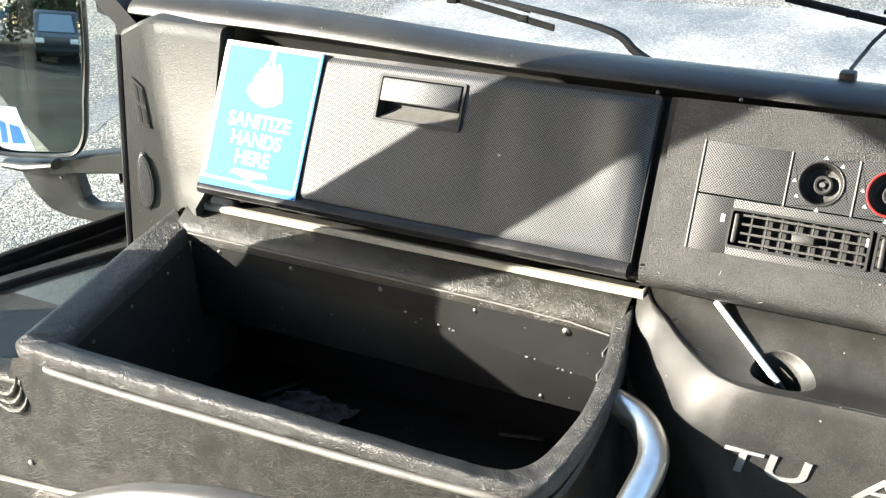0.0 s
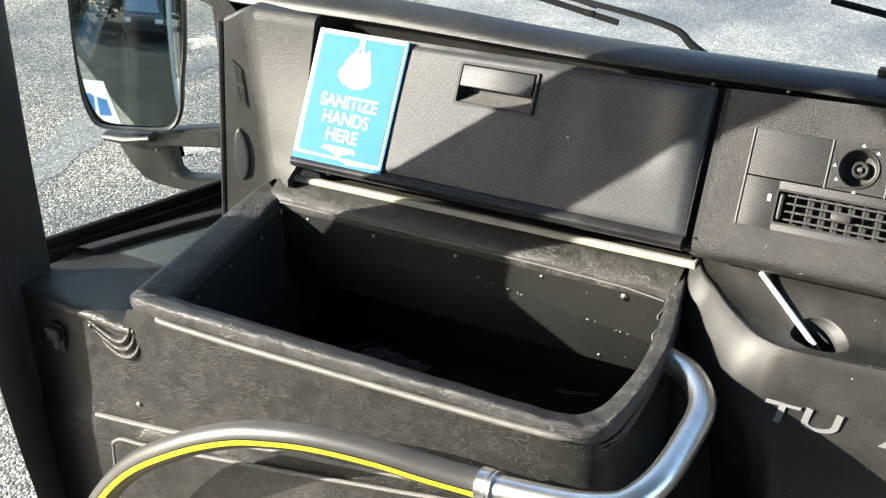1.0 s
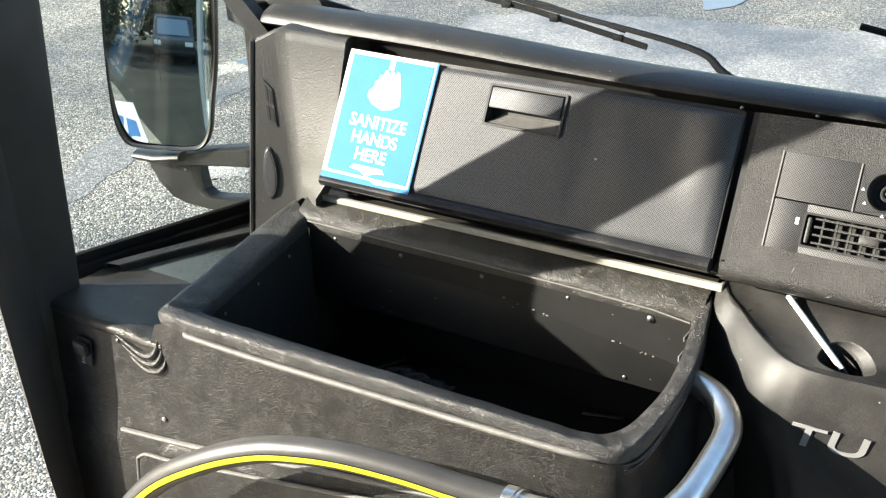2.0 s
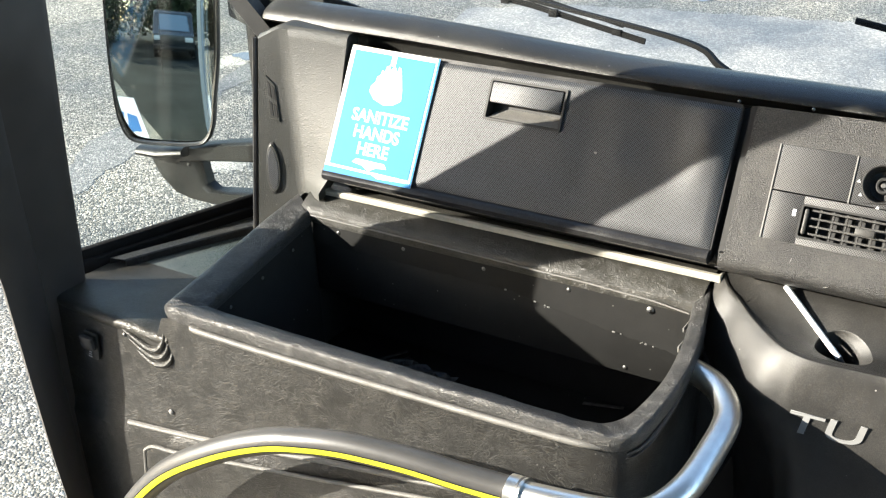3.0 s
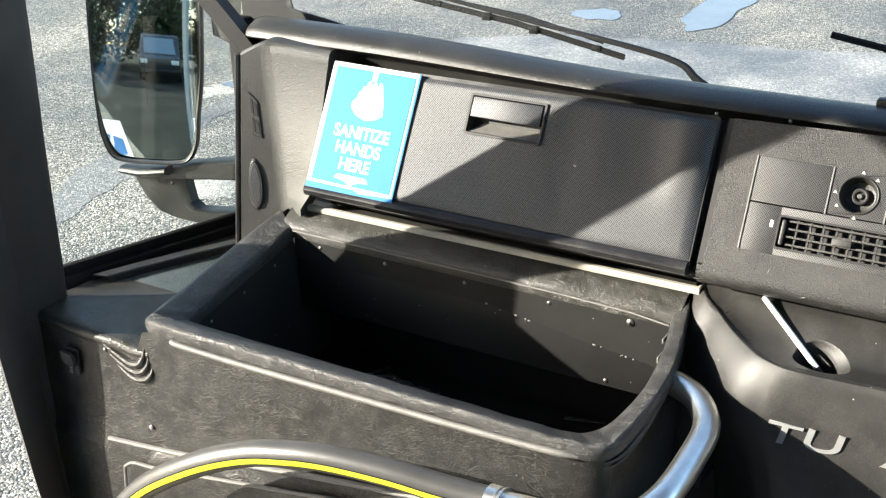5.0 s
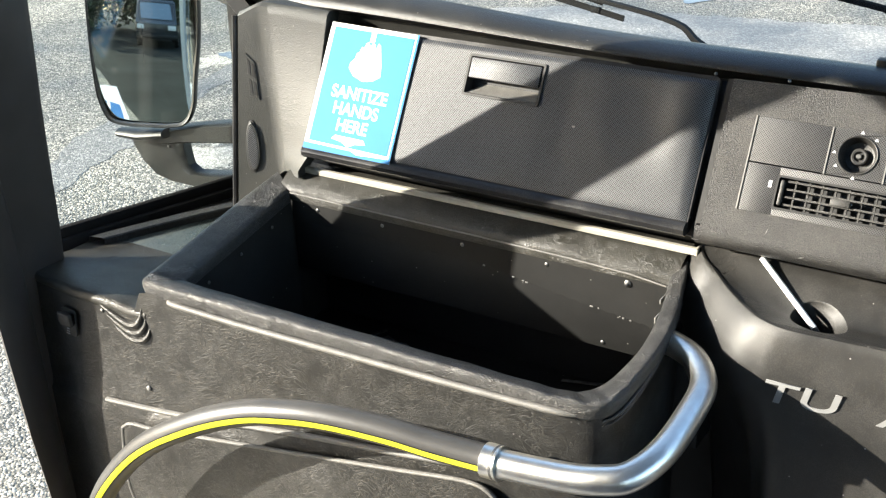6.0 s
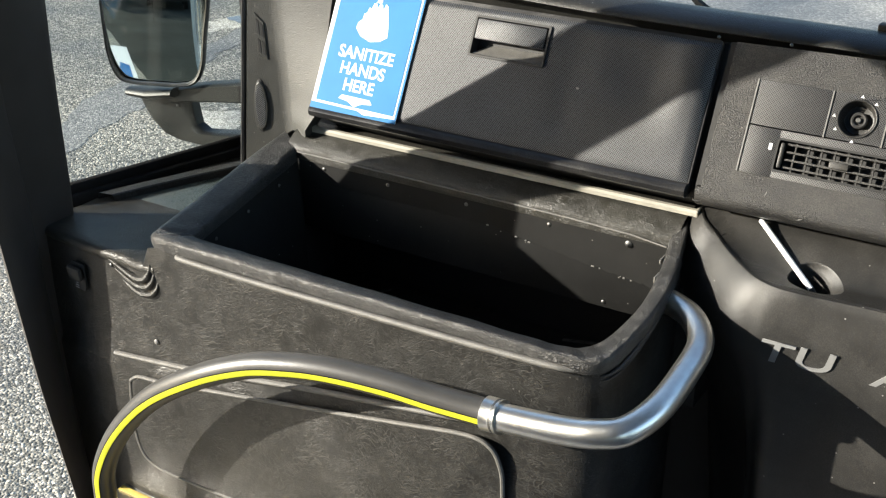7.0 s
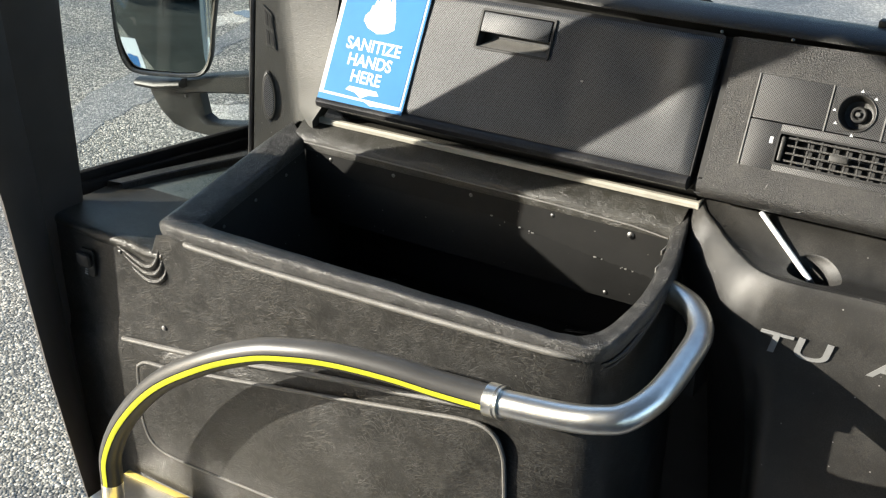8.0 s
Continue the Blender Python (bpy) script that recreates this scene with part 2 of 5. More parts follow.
def asphalt(name, chip_scale, dark, middle, pale, relief):
    m = bpy.data.materials.new(name)
    m.use_nodes = True
    nt = m.node_tree
    b = nt.nodes["Principled BSDF"]
    geo = nt.nodes.new("ShaderNodeNewGeometry")

    def link(a, c):
        nt.links.new(a, c)

    vor = nt.nodes.new("ShaderNodeTexVoronoi")
    vor.inputs["Scale"].default_value = chip_scale
    link(geo.outputs["Position"], vor.inputs["Vector"])
    big = nt.nodes.new("ShaderNodeTexNoise")
    big.inputs["Scale"].default_value, big.inputs["Detail"].default_value, big.inputs["Roughness"].default_value = 0.85, 6, 0.62
    link(geo.outputs["Position"], big.inputs["Vector"])
    fine = nt.nodes.new("ShaderNodeTexNoise")
    fine.inputs["Scale"].default_value, fine.inputs["Detail"].default_value = 30, 6
    link(geo.outputs["Position"], fine.inputs["Vector"])
    chips = nt.nodes.new("ShaderNodeValToRGB")
    e = chips.color_ramp.elements
    e[0].position, e[0].color = 0.0, (*dark, 1)
    e[1].position, e[1].color = 1.0, (*pale, 1)
    mid = chips.color_ramp.elements.new(0.55)
    mid.color = (*middle, 1)
    sep = nt.nodes.new("ShaderNodeSeparateColor")
    link(vor.outputs["Color"], sep.inputs[0])
    link(sep.outputs[0], chips.inputs[0])
    wear = nt.nodes.new("ShaderNodeValToRGB")
    wear.color_ramp.elements[0].position, wear.color_ramp.elements[1].position = 0.40, 0.62
    wear.color_ramp.elements[0].color, wear.color_ramp.elements[1].color = (0.64, 0.65, 0.65, 1), (1.58, 1.50, 1.36, 1)
    link(big.outputs[0], wear.inputs[0])
    mul = nt.nodes.new("ShaderNodeMix")
    mul.data_type, mul.blend_type = "RGBA", "MULTIPLY"
    mul.inputs[0].default_value = 1.0
    link(chips.outputs[0], mul.inputs[6])
    link(wear.outputs[0], mul.inputs[7])
    link(mul.outputs[2], b.inputs["Base Color"])
    add = nt.nodes.new("ShaderNodeMath")
    add.operation = "SUBTRACT"
    link(fine.outputs[0], add.inputs[0])
    link(vor.outputs["Distance"], add.inputs[1])
    bn = nt.nodes.new("ShaderNodeBump")
    bn.inputs["Strength"].default_value, bn.inputs["Distance"].default_value = relief, 0.007
    link(add.outputs[0], bn.inputs["Height"])
    link(bn.outputs[0], b.inputs["Normal"])
    damp = nt.nodes.new("ShaderNodeMapRange")
    damp.inputs["From Min"].default_value, damp.inputs["From Max"].default_value = 0.42, 0.58
    damp.inputs["To Min"].default_value, damp.inputs["To Max"].default_value = 0.58, 0.78
    link(big.outputs[0], damp.inputs["Value"])
    link(damp.outputs[0], b.inputs["Roughness"])
    return m


ASPHALT = asphalt("coarse_asphalt", 128, (0.046, 0.047, 0.042), (0.140, 0.138, 0.125), (0.44, 0.42, 0.375), 0.70)
TAR_BAND = asphalt("smooth_tar_band", 150, (0.085, 0.088, 0.090), (0.120, 0.124, 0.127), (0.30, 0.30, 0.29), 0.35)
PALE_PATCH = asphalt("pale_grit", 140, (0.20, 0.195, 0.175), (0.36, 0.35, 0.32), (0.58, 0.56, 0.51), 0.5)
MIRROR_DARK = material("dark_mirror_ground", (0.018, 0.023, 0.021), 0.85, spread=0.5, scale=0.8, bump=0.3, bump_scale=60, spec=0.08)
SMOOTH_TARMAC = asphalt("smooth_worn_asphalt", 90, (0.17, 0.172, 0.172), (0.215, 0.216, 0.214), (0.34, 0.34, 0.33), 0.22)
WATER = material("puddle_water", (0.16, 0.17, 0.175), 0.04, spread=0.15, scale=3, spec=0.6)


# ---------------------------------------------------------------- mesh helpers
def part(name, bm, mat, parent=None, label="", smooth=True):
    me = bpy.data.meshes.new(name)
    bmesh.ops.recalc_face_normals(bm, faces=bm.faces)
    bm.to_mesh(me)
    bm.free()
    if smooth:
        me.polygons.foreach_set("use_smooth", [True] * len(me.polygons))
        me.set_sharp_from_angle(angle=radians(38))
    me.materials.append(mat)
    ob = new(name, me)
    if parent:
        ob.parent = parent
    if label:
        ob["label"] = label
    return ob


def thing(name, label, category, at=(0, 0, 0), group="", kind=""):
    ob = new(name)
    ob.empty_display_size = 0.05
    return tagged(ob, label, category, group, kind)


def block(bm, lo, hi, bevel=0.0, m=None, seg=2):
    """A box from lo to hi, with rounded edges, moved by m."""
    lo, hi = Vector(lo), Vector(hi)
    vs = bmesh.ops.create_cube(bm, size=1.0)["verts"]
    for v in vs:
        v.co = Vector(((lo[i] + hi[i]) / 2 + v.co[i] * (hi[i] - lo[i])) for i in range(3))
    if bevel > 0:
        es = list({e for v in vs for e in v.link_edges})
        out = bmesh.ops.bevel(bm, geom=es, offset=bevel, segments=seg, affect="EDGES", profile=0.5)
        vs = list({v for f in out["faces"] for v in f.verts} | {v for v in vs if v.is_valid})
    if m is not None:
        bmesh.ops.transform(bm, matrix=m, verts=[v for v in vs if v.is_valid])
    return vs


def boxed(name, lo, hi, mat, parent=None, bevel=0.0, m=None, label=""):
    bm = bmesh.new()
    block(bm, lo, hi, bevel, m)
    return part(name, bm, mat, parent, label)


def smooth_path(pts, n=6):
    """Points along a Catmull-Rom curve through pts."""
    p = [Vector(q) for q in pts]
    p = [2 * p[0] - p[1]] + p + [2 * p[-1] - p[-2]]
    out = []
    for i in range(1, len(p) - 2):
        for k in range(n):
            t = k / n
            a, b, c, d = p[i - 1], p[i], p[i + 1], p[i + 2]
            out.append(0.5 * (2 * b + (c - a) * t + (2 * a - 5 * b + 4 * c - d) * t * t + (3 * b - a - 3 * c + d) * t ** 3))
    out.append(p[-2])
    return out


def frames_along(path):
    """Tangent, side and up at each point, carried along without twist."""
    tang = []
    for i in range(len(path)):
        a, b = path[max(0, i - 1)], path[min(len(path) - 1, i + 1)]
        tang.append((b - a).normalized())
    up = Vector((0, 0, 1)) if abs(tang[0].z) < 0.9 else Vector((0, -1, 0))
    res = []
    for t in tang:
        up = (up - t * up.dot(t)).normalized()
        res.append((t, t.cross(up).normalized(), up.copy()))
    return res


def sweep(path, section, closed=True, caps=True, bm=None):
    """Carries a section, a list of (side, up) pairs or a function of the station, along a path."""
    bm = bm or bmesh.new()
    rows = []
    fr = frames_along(path)
    for i, (p, (t, s, u)) in enumerate(zip(path, fr)):
        sec = section(i / (len(path) - 1)) if callable(section) else section
        rows.append([bm.verts.new(p + s * a + u * b) for a, b in sec])
    for r0, r1 in zip(rows, rows[1:]):
        n = len(r0)
        for k in range(n if closed else n - 1):
            bm.faces.new((r0[k], r0[(k + 1) % n], r1[(k + 1) % n], r1[k]))
    if caps and closed:
        bm.faces.new(rows[0])
        bm.faces.new(rows[-1])
    return bm


def ring(r, n=16, sx=1.0, sy=1.0):
    return [(r * sx * math.cos(2 * math.pi * k / n), r * sy * math.sin(2 * math.pi * k / n)) for k in range(n)]


def loft(rows, closed=False, bm=None, caps=False):
    """Skins rows of points, each row the same length."""
    bm = bm or bmesh.new()
    vs = [[bm.verts.new(p) for p in r] for r in rows]
    n = len(vs[0])
    for r0, r1 in zip(vs, vs[1:]):
        for k in range(n if closed else n - 1):
            bm.faces.new((r0[k], r0[(k + 1) % n], r1[(k + 1) % n], r1[k]))
    if caps:
        bm.faces.new(vs[0])
        bm.faces.new(vs[-1])
    return bm


def prism(outline, depth, m, bm=None, bevel=0.0):
    """An outline in x, y, thickened from z = 0 to depth and moved by m."""
    bm = bm or bmesh.new()
    lo = [bm.verts.new(m @ Vector((x, y, 0))) for x, y in outline]
    hi = [bm.verts.new(m @ Vector((x, y, depth))) for x, y in outline]
    n = len(lo)
    top = bm.faces.new(hi)
    bm.faces.new(lo[::-1])
    for k in range(n):
        bm.faces.new((lo[k], lo[(k + 1) % n], hi[(k + 1) % n], hi[k]))
    if bevel > 0:
        bmesh.ops.bevel(bm, geom=list(top.edges), offset=bevel, segments=3, affect="EDGES", profile=0.5)
    return bm


def rounded(x0, y0, x1, y1, r, n=5):
    """A rounded rectangle's outline; r: one radius or four (from the lower left, round)."""
    rr = r if isinstance(r, (tuple, list)) else (r,) * 4
    pts = []
    for (cx, cy, a0), q in zip(((x0, y0, 180), (x1, y0, 270), (x1, y1, 0), (x0, y1, 90)), rr):
        ox, oy = cx + (q if cx == x0 else -q), cy + (q if cy == y0 else -q)
        for k in range(n + 1):
            a = radians(a0 + 90 * k / n)
            pts.append((ox + q * math.cos(a), oy + q * math.sin(a)))
    return pts


def frame_ring(outer, inner, depth, m, bm=None):
    """A flat ring between two outlines of equal length, thickened."""
    bm = bm or bmesh.new()
    rows = []
    for pts, z in ((outer, 0), (outer, depth), (inner, depth), (inner, 0)):
        rows.append([bm.verts.new(m @ Vector((x, y, z))) for x, y in pts])
    n = len(outer)
    for r0, r1 in zip(rows, rows[1:] + rows[:1]):
        for k in range(n):
            bm.faces.new((r0[k], r0[(k + 1) % n], r1[(k + 1) % n], r1[k]))
    return bm


# The sloping dash face: x along the dash, y up the slope, z out towards the seats.
SLOPE = math.atan(0.5194)
DASH_FACE = Matrix.Translation((0, 0.0497 - 0.5194 * 0.1, 1.2)) @ Matrix.Rotation(math.pi / 2 - SLOPE, 4, "X")


def up_slope(z):
    """The distance up the dash face at the height z."""
    return (z - 1.2) / math.cos(SLOPE)


def rim_z(y):
    return 1.15 + 0.1957 * y


# ---------------------------------------------------------------- outdoors
bm = bmesh.new()
bmesh.ops.create_grid(bm, x_segments=40, y_segments=40, size=400)
tagged(part("ground", bm, ASPHALT, smooth=False), "worn coarse grey asphalt yard with pale loose chippings", "ground", kind="structure")


def puddle(cx, cy, rx, ry, seed):
    rnd = random.Random(seed)
    bm = bmesh.new()
    ph = [rnd.uniform(0, 6.28) for _ in range(7)]
    vs = []
    for k in range(96):
        a = 2 * math.pi * k / 96
        q = 1 + sum(0.11 / (j + 1) ** 0.7 * math.sin((j + 2) * a + ph[j]) for j in range(7))
        vs.append(bm.verts.new((cx + rx * q * math.cos(a), cy + ry * q * math.sin(a), 0.004)))
    bm.faces.new(vs)
    return tagged(part("puddle", bm, WATER, smooth=False), "shallow puddle reflecting pale blue sky on asphalt", "puddle", kind="structure")


puddle(-2.24, 5.95, 0.15, 0.17, 3)
puddle(-1.58, 6.50, 0.17, 0.66, 5)
puddle(-3.30, 3.58, 0.10, 0.06, 11)



def patch(name, outline, mat, label, lift, seed, wobble):
    """A ragged-edged patch lying on the ground."""
    jag = random.Random(seed)
    pts = smooth_path([(x, y, 0) for x, y in outline + outline[:1]], 10)[:-1]
    bm = bmesh.new()
    bm.faces.new([bm.verts.new((p.x + jag.uniform(-wobble, wobble), p.y + jag.uniform(-wobble, wobble), lift)) for p in pts])
    return tagged(part(name, bm, mat, smooth=False), label, "road", kind="structure")


patch("tar_band", [(-2.62, 1.30), (-2.87, 1.85), (-3.10, 2.34), (-3.16, 3.12), (-3.24, 3.70), (-3.06, 3.66), (-2.99, 2.98), (-2.78, 2.31), (-2.70, 1.90), (-2.46, 1.26)], TAR_BAND, "smooth dark repair band in the coarse asphalt", 0.0015, 21, 0.020)
patch("grit_patch", [(-2.56, 2.36), (-2.40, 2.46), (-2.24, 2.34), (-2.28, 2.18), (-2.44, 2.22)], PALE_PATCH, "patch of pale grit on the asphalt", 0.0015, 22, 0.035)
patch("grit_patch", [(-3.32, 3.30), (-3.22, 3.52), (-3.34, 3.70), (-3.44, 3.46)], PALE_PATCH, "patch of pale grit on the asphalt", 0.0015, 23, 0.035)

# smooth worn lane in front of the vehicle, ending at a ragged joint
LANE_EDGE = [(-2.75, 5.00), (-2.30, 5.30), (-1.75, 5.46), (-1.19, 5.58), (-0.70, 5.66), (-0.36, 5.76), (1.0, 6.0), (6.0, 7.0)]
jag = random.Random(9)
top_edge = [(p.x + jag.uniform(-0.02, 0.02), p.y + jag.uniform(-0.03, 0.03)) for p in smooth_path([(x, y, 0) for x, y in LANE_EDGE], 8)]
tagged(part("lane", prism(top_edge + [(6.0, 0.4), (-0.8, 0.4), (-1.6, 2.6), (-2.55, 4.2)], 0.002, Matrix.Translation((0, 0, 0.001))), SMOOTH_TARMAC, smooth=False), "smooth worn grey tarmac lane in front of the vehicle", "road", kind="structure")

# dark ground sheet behind the vehicle, added to darken what the mirror shows
tagged(part("dark_tarmac", prism([(-0.28, -1.5), (8, -1.5), (30, -60), (-28.2, -60)], 0.002, Matrix.Translation((0, 0, 0.0025))), MIRROR_DARK, smooth=False), "dark ground sheet added to darken the mirror view", "tarmac", kind="structure")

# painted bay marking behind the vehicle, seen in the mirror
marking = thing("bay_marking", "worn white and blue painted bay marking on asphalt", "marking", kind="structure")
for name, pts, mat in (("field", [(-1.36, -3.35), (-2.22, -5.80), (-3.80, -5.80), (-2.50, -3.35)], WHITE), ("symbol", [(-1.88, -3.70), (-1.79, -3.71), (-2.09, -4.66), (-2.26, -4.85)], BODYBLUE), ("symbol", [(-1.74, -3.71), (-1.57, -3.74), (-1.83, -4.50), (-2.04, -4.64)], BODYBLUE)):
    part(name, prism(pts, 0.0015, Matrix.Translation((0, 0, 0.005 if mat is WHITE else 0.008))), mat, marking)

# trees and a parked van behind the vehicle, seen in the mirror
LEAF = material("dark_foliage", (0.050, 0.075, 0.035), 0.6, spread=0.5, scale=2.0)
BARK = material("grey_bark", (0.12, 0.10, 0.08), 0.8, spread=0.3, scale=6, bump=0.3, bump_scale=20)
VANPAINT = material("dark_van_paint", (0.030, 0.034, 0.036), 0.25, spread=0.1, scale=4)


def tree(x, y, h, seed):
    rnd = random.Random(seed)
    t = thing("tree", "broad dark green tree behind the parking bay", "tree", group="trees behind the bay")
    part("trunk", sweep(smooth_path([(x, y, 0), (x + 0.1, y, h * 0.3), (x - 0.05, y + 0.1, h * 0.7)], 4), lambda q: ring(0.22 - 0.14 * q, 8)), BARK, t)
    verts, faces = [], []
    lumps = [(rnd.uniform(-0.36, 0.36) * h, rnd.uniform(-0.3, 0.3) * h, rnd.uniform(0.12, 0.92) * h, rnd.uniform(0.12, 0.24) * h) for _ in range(22)]
    for _ in range(2800):
        cx, cy, cz, r = rnd.choice(lumps)
        d = Vector((rnd.gauss(0, 1), rnd.gauss(0, 1), rnd.gauss(0, 1))).normalized() * r * rnd.uniform(0.6, 1.05)
        c = Vector((x + cx, y + cy, cz)) + d
        u = Vector((rnd.gauss(0, 1), rnd.gauss(0, 1), rnd.gauss(0, 1))).normalized() * rnd.uniform(0.10, 0.26)
        v = u.orthogonal().normalized() * rnd.uniform(0.08, 0.18)
        k = len(verts)
        verts += [c - u, c + v, c + u, c - v]
        faces.append((k, k + 1, k + 2, k + 3))
    me = bpy.data.meshes.new("crown")
    me.from_pydata(verts, [], faces)
    me.materials.append(LEAF)
    crown = new("crown", me)
    crown.parent = t


for k, (tx, ty, th) in enumerate(((-12.5, -27, 8.0), (-8.6, -29, 9.0), (-5.0, -26, 7.5), (-1.5, -28, 8.5), (2.2, -30, 9.0), (-16.5, -25, 8.5), (-10.5, -24, 6.0), (-6.8, -31, 10.0), (-3.2, -24.5, 5.5))):
    tree(tx, ty, th, 40 + k)


def parked_van(x, y, turn):
    v = thing("parked_van", "dark van parked facing the bay behind the vehicle", "van")
    M = Matrix.Translation((x, y, 0)) @ Matrix.Rotation(turn, 4, "Z")
    side = [(-2.3, 0.35), (2.3, 0.35), (2.42, 0.6), (2.38, 0.95), (1.75, 1.08), (1.0, 1.78), (0.7, 1.92), (-2.2, 1.95), (-2.35, 1.7)]
    rows = [[M @ Vector((w, u * q, 1.0 + (z - 1.0) * q2)) for u, z in side] for w, q, q2 in ((-0.92, 0.97, 0.96), (-0.86, 1.0, 1.0), (0.86, 1.0, 1.0), (0.92, 0.97, 0.96))]
    body_part = part("body", loft(rows, closed=True, caps=True), VANPAINT, v)
    part("windscreen", loft([[M @ Vector((w, 1.72, 1.12)) for w in (-0.74, 0.74)], [M @ Vector((w, 1.04, 1.76)) for w in (-0.66, 0.66)]]), MIRROR, body_part)
    for w in (-0.68, 0.68):
        bm = bmesh.new()
        block(bm, (w - 0.17, 2.30, 0.72), (w + 0.17, 2.44, 0.90), 0.03, M)
        part("headlight", bm, PAINT, body_part, "pale headlight")
        for u in (-1.45, 1.5):
            part("wheel", sweep([M @ Vector((w * 1.12, u, 0.33)), M @ Vector((w * 1.38, u, 0.33))], ring(0.33, 20)), RUBBER, v)
    bm = bmesh.new()
    block(bm, (-0.9, 2.32, 0.36), (0.9, 2.48, 0.56), 0.04, M)
    part("bumper", bm, EXTPLASTIC, body_part)


parked_van(-2.9, -16.5, radians(-8))

# ---------------------------------------------------------------- the vehicle's shell
# The left side of the cab runs in slightly towards the front.
SIDE_A, SIDE_B = Vector((-0.335, -0.17, 0)), Vector((-0.225, 0.175, 0))
SIDE_DIR = (SIDE_B - SIDE_A).normalized()
SIDE = Matrix.Translation(SIDE_A) @ Matrix.Rotation(math.atan2(SIDE_DIR.y, SIDE_DIR.x), 4, "Z")   # x along the side, y inwards is negative
SIDE_LEN = (SIDE_B - SIDE_A).length

tagged(boxed("floor", (-0.40, -4.2, 0.30), (1.95, 0.30, 0.34), FLOORM), "grey rubber cab floor, paled to bounce light", "floor", kind="structure")
tagged(boxed("ceiling", (-0.45, -4.2, 2.12), (2.0, 0.05, 2.2), ROOF), "unseen roof, coloured blue to tint the bounced light", "ceiling", kind="structure")
tagged(boxed("wall_rear", (-0.45, -4.3, 0.3), (2.0, -4.2, 2.2), CEIL), "plain grey rear bulkhead", "wall", kind="structure")
bm = bmesh.new()
block(bm, (1.95, -4.2, 0.3), (2.0, 0.3, 1.15))
block(bm, (1.95, -4.2, 1.9), (2.0, 0.3, 2.2))
block(bm, (1.95, -1.3, 1.15), (2.0, -1.1, 1.9))
block(bm, (1.95, -4.2, 1.15), (2.0, -2.6, 1.9))
tagged(part("wall_right", bm, CEIL), "grey side wall with a window opening", "wall", kind="structure")
bm = bmesh.new()
block(bm, (-0.45, -4.2, 0.3), (-0.40, -1.45, 1.15))
block(bm, (-0.45, -4.2, 1.9), (-0.40, -1.45, 2.2))
block(bm, (-0.45, -4.2, 1.15), (-0.40, -3.2, 1.9))
block(bm, (-0.45, -1.62, 1.15), (-0.40, -1.45, 1.9))
block(bm, (-0.45, -1.45, 1.872), (-0.40, -0.17, 2.2))
tagged(part("wall_left", bm, CEIL), "grey lined bodyside behind the open doorway", "wall", kind="structure")

body = thing("body_panel", "white painted lower bodyside with blue graphics", "body panel", kind="structure")
boxed("skin", (-0.475, -4.2, 0.12), (-0.452, -1.45, 2.2), PAINT, body)
for a in (-1.62, -2.05, -2.5):
    bm = prism([(a, 0.75), (a - 0.30, 0.75), (a - 0.42, 1.25), (a - 0.12, 1.25)], 0.002, Matrix(((0, 0, -1, -0.4752), (1, 0, 0, 0), (0, 1, 0, 0), (0, 0, 0, 1))))
    part("graphic", bm, BODYBLUE, body, "blue slanted graphic")

# Door pillar between the window and the doorway, leaning in and back towards the roof.
PILLAR = [(0.30, -0.300, -0.190, -0.215, -0.300), (0.54, -0.300, -0.190, -0.222, -0.312), (0.69, -0.299, -0.189, -0.236, -0.322), (0.82, -0.297, -0.188, -0.254, -0.326), (0.963, -0.292, -0.187, -0.264, -0.332), (1.106, -0.281, -0.190, -0.268, -0.341), (1.24, -0.250, -0.213, -0.250, -0.370), (1.324, -0.220, -0.235, -0.226, -0.393), (1.394, -0.194, -0.253, -0.224, -0.400), (1.48, -0.174, -0.266, -0.201, -0.427), (1.60, -0.147, -0.285, -0.188, -0.452), (1.71, -0.122, -0.300, -0.161, -0.484), (2.12, -0.030, -0.350, -0.070, -0.540)]
rows = []
for z, fx, fy, rx, ry in PILLAR:
    F, R = Vector((fx, fy, z)), Vector((rx, ry, z))
    side = (R - F).normalized()
    into = Vector((-side.y, side.x, 0)) * 0.006
    rows.append([F, F + Vector((-0.028, -0.046, 0)), R + Vector((-0.050, 0.030, 0)), R, R - side * 0.012 + into, F + (R - F) * 0.62 + into, F + (R - F) * 0.55 - into * 0.2, F + side * 0.010 + into])
tagged(part("door_pillar", loft(rows, closed=True, caps=True), PILLARM), "matt black door pillar between window and open doorway", "pillar", kind="structure")
# Unseen wedge behind the pillar, added to cast the diagonal shade in the box.
bm = loft([[Vector((x, y, zt)), Vector((x, y, zb)), Vector((x - 0.012, y - 0.012, zb)), Vector((x - 0.012, y - 0.012, zt))] for x, y, zt, zb in ((-0.262, -0.352, 1.34, 1.185), (-0.236, -0.378, 1.33, 1.194), (-0.201, -0.404, 1.303, 1.207), (-0.162, -0.428, 1.278, 1.224), (-0.110, -0.460, 1.255, 1.243))], closed=True, caps=True)
tagged(part("door_stay", bm, BLACK), "unseen dark wedge added to shade the box", "stay", kind="structure")

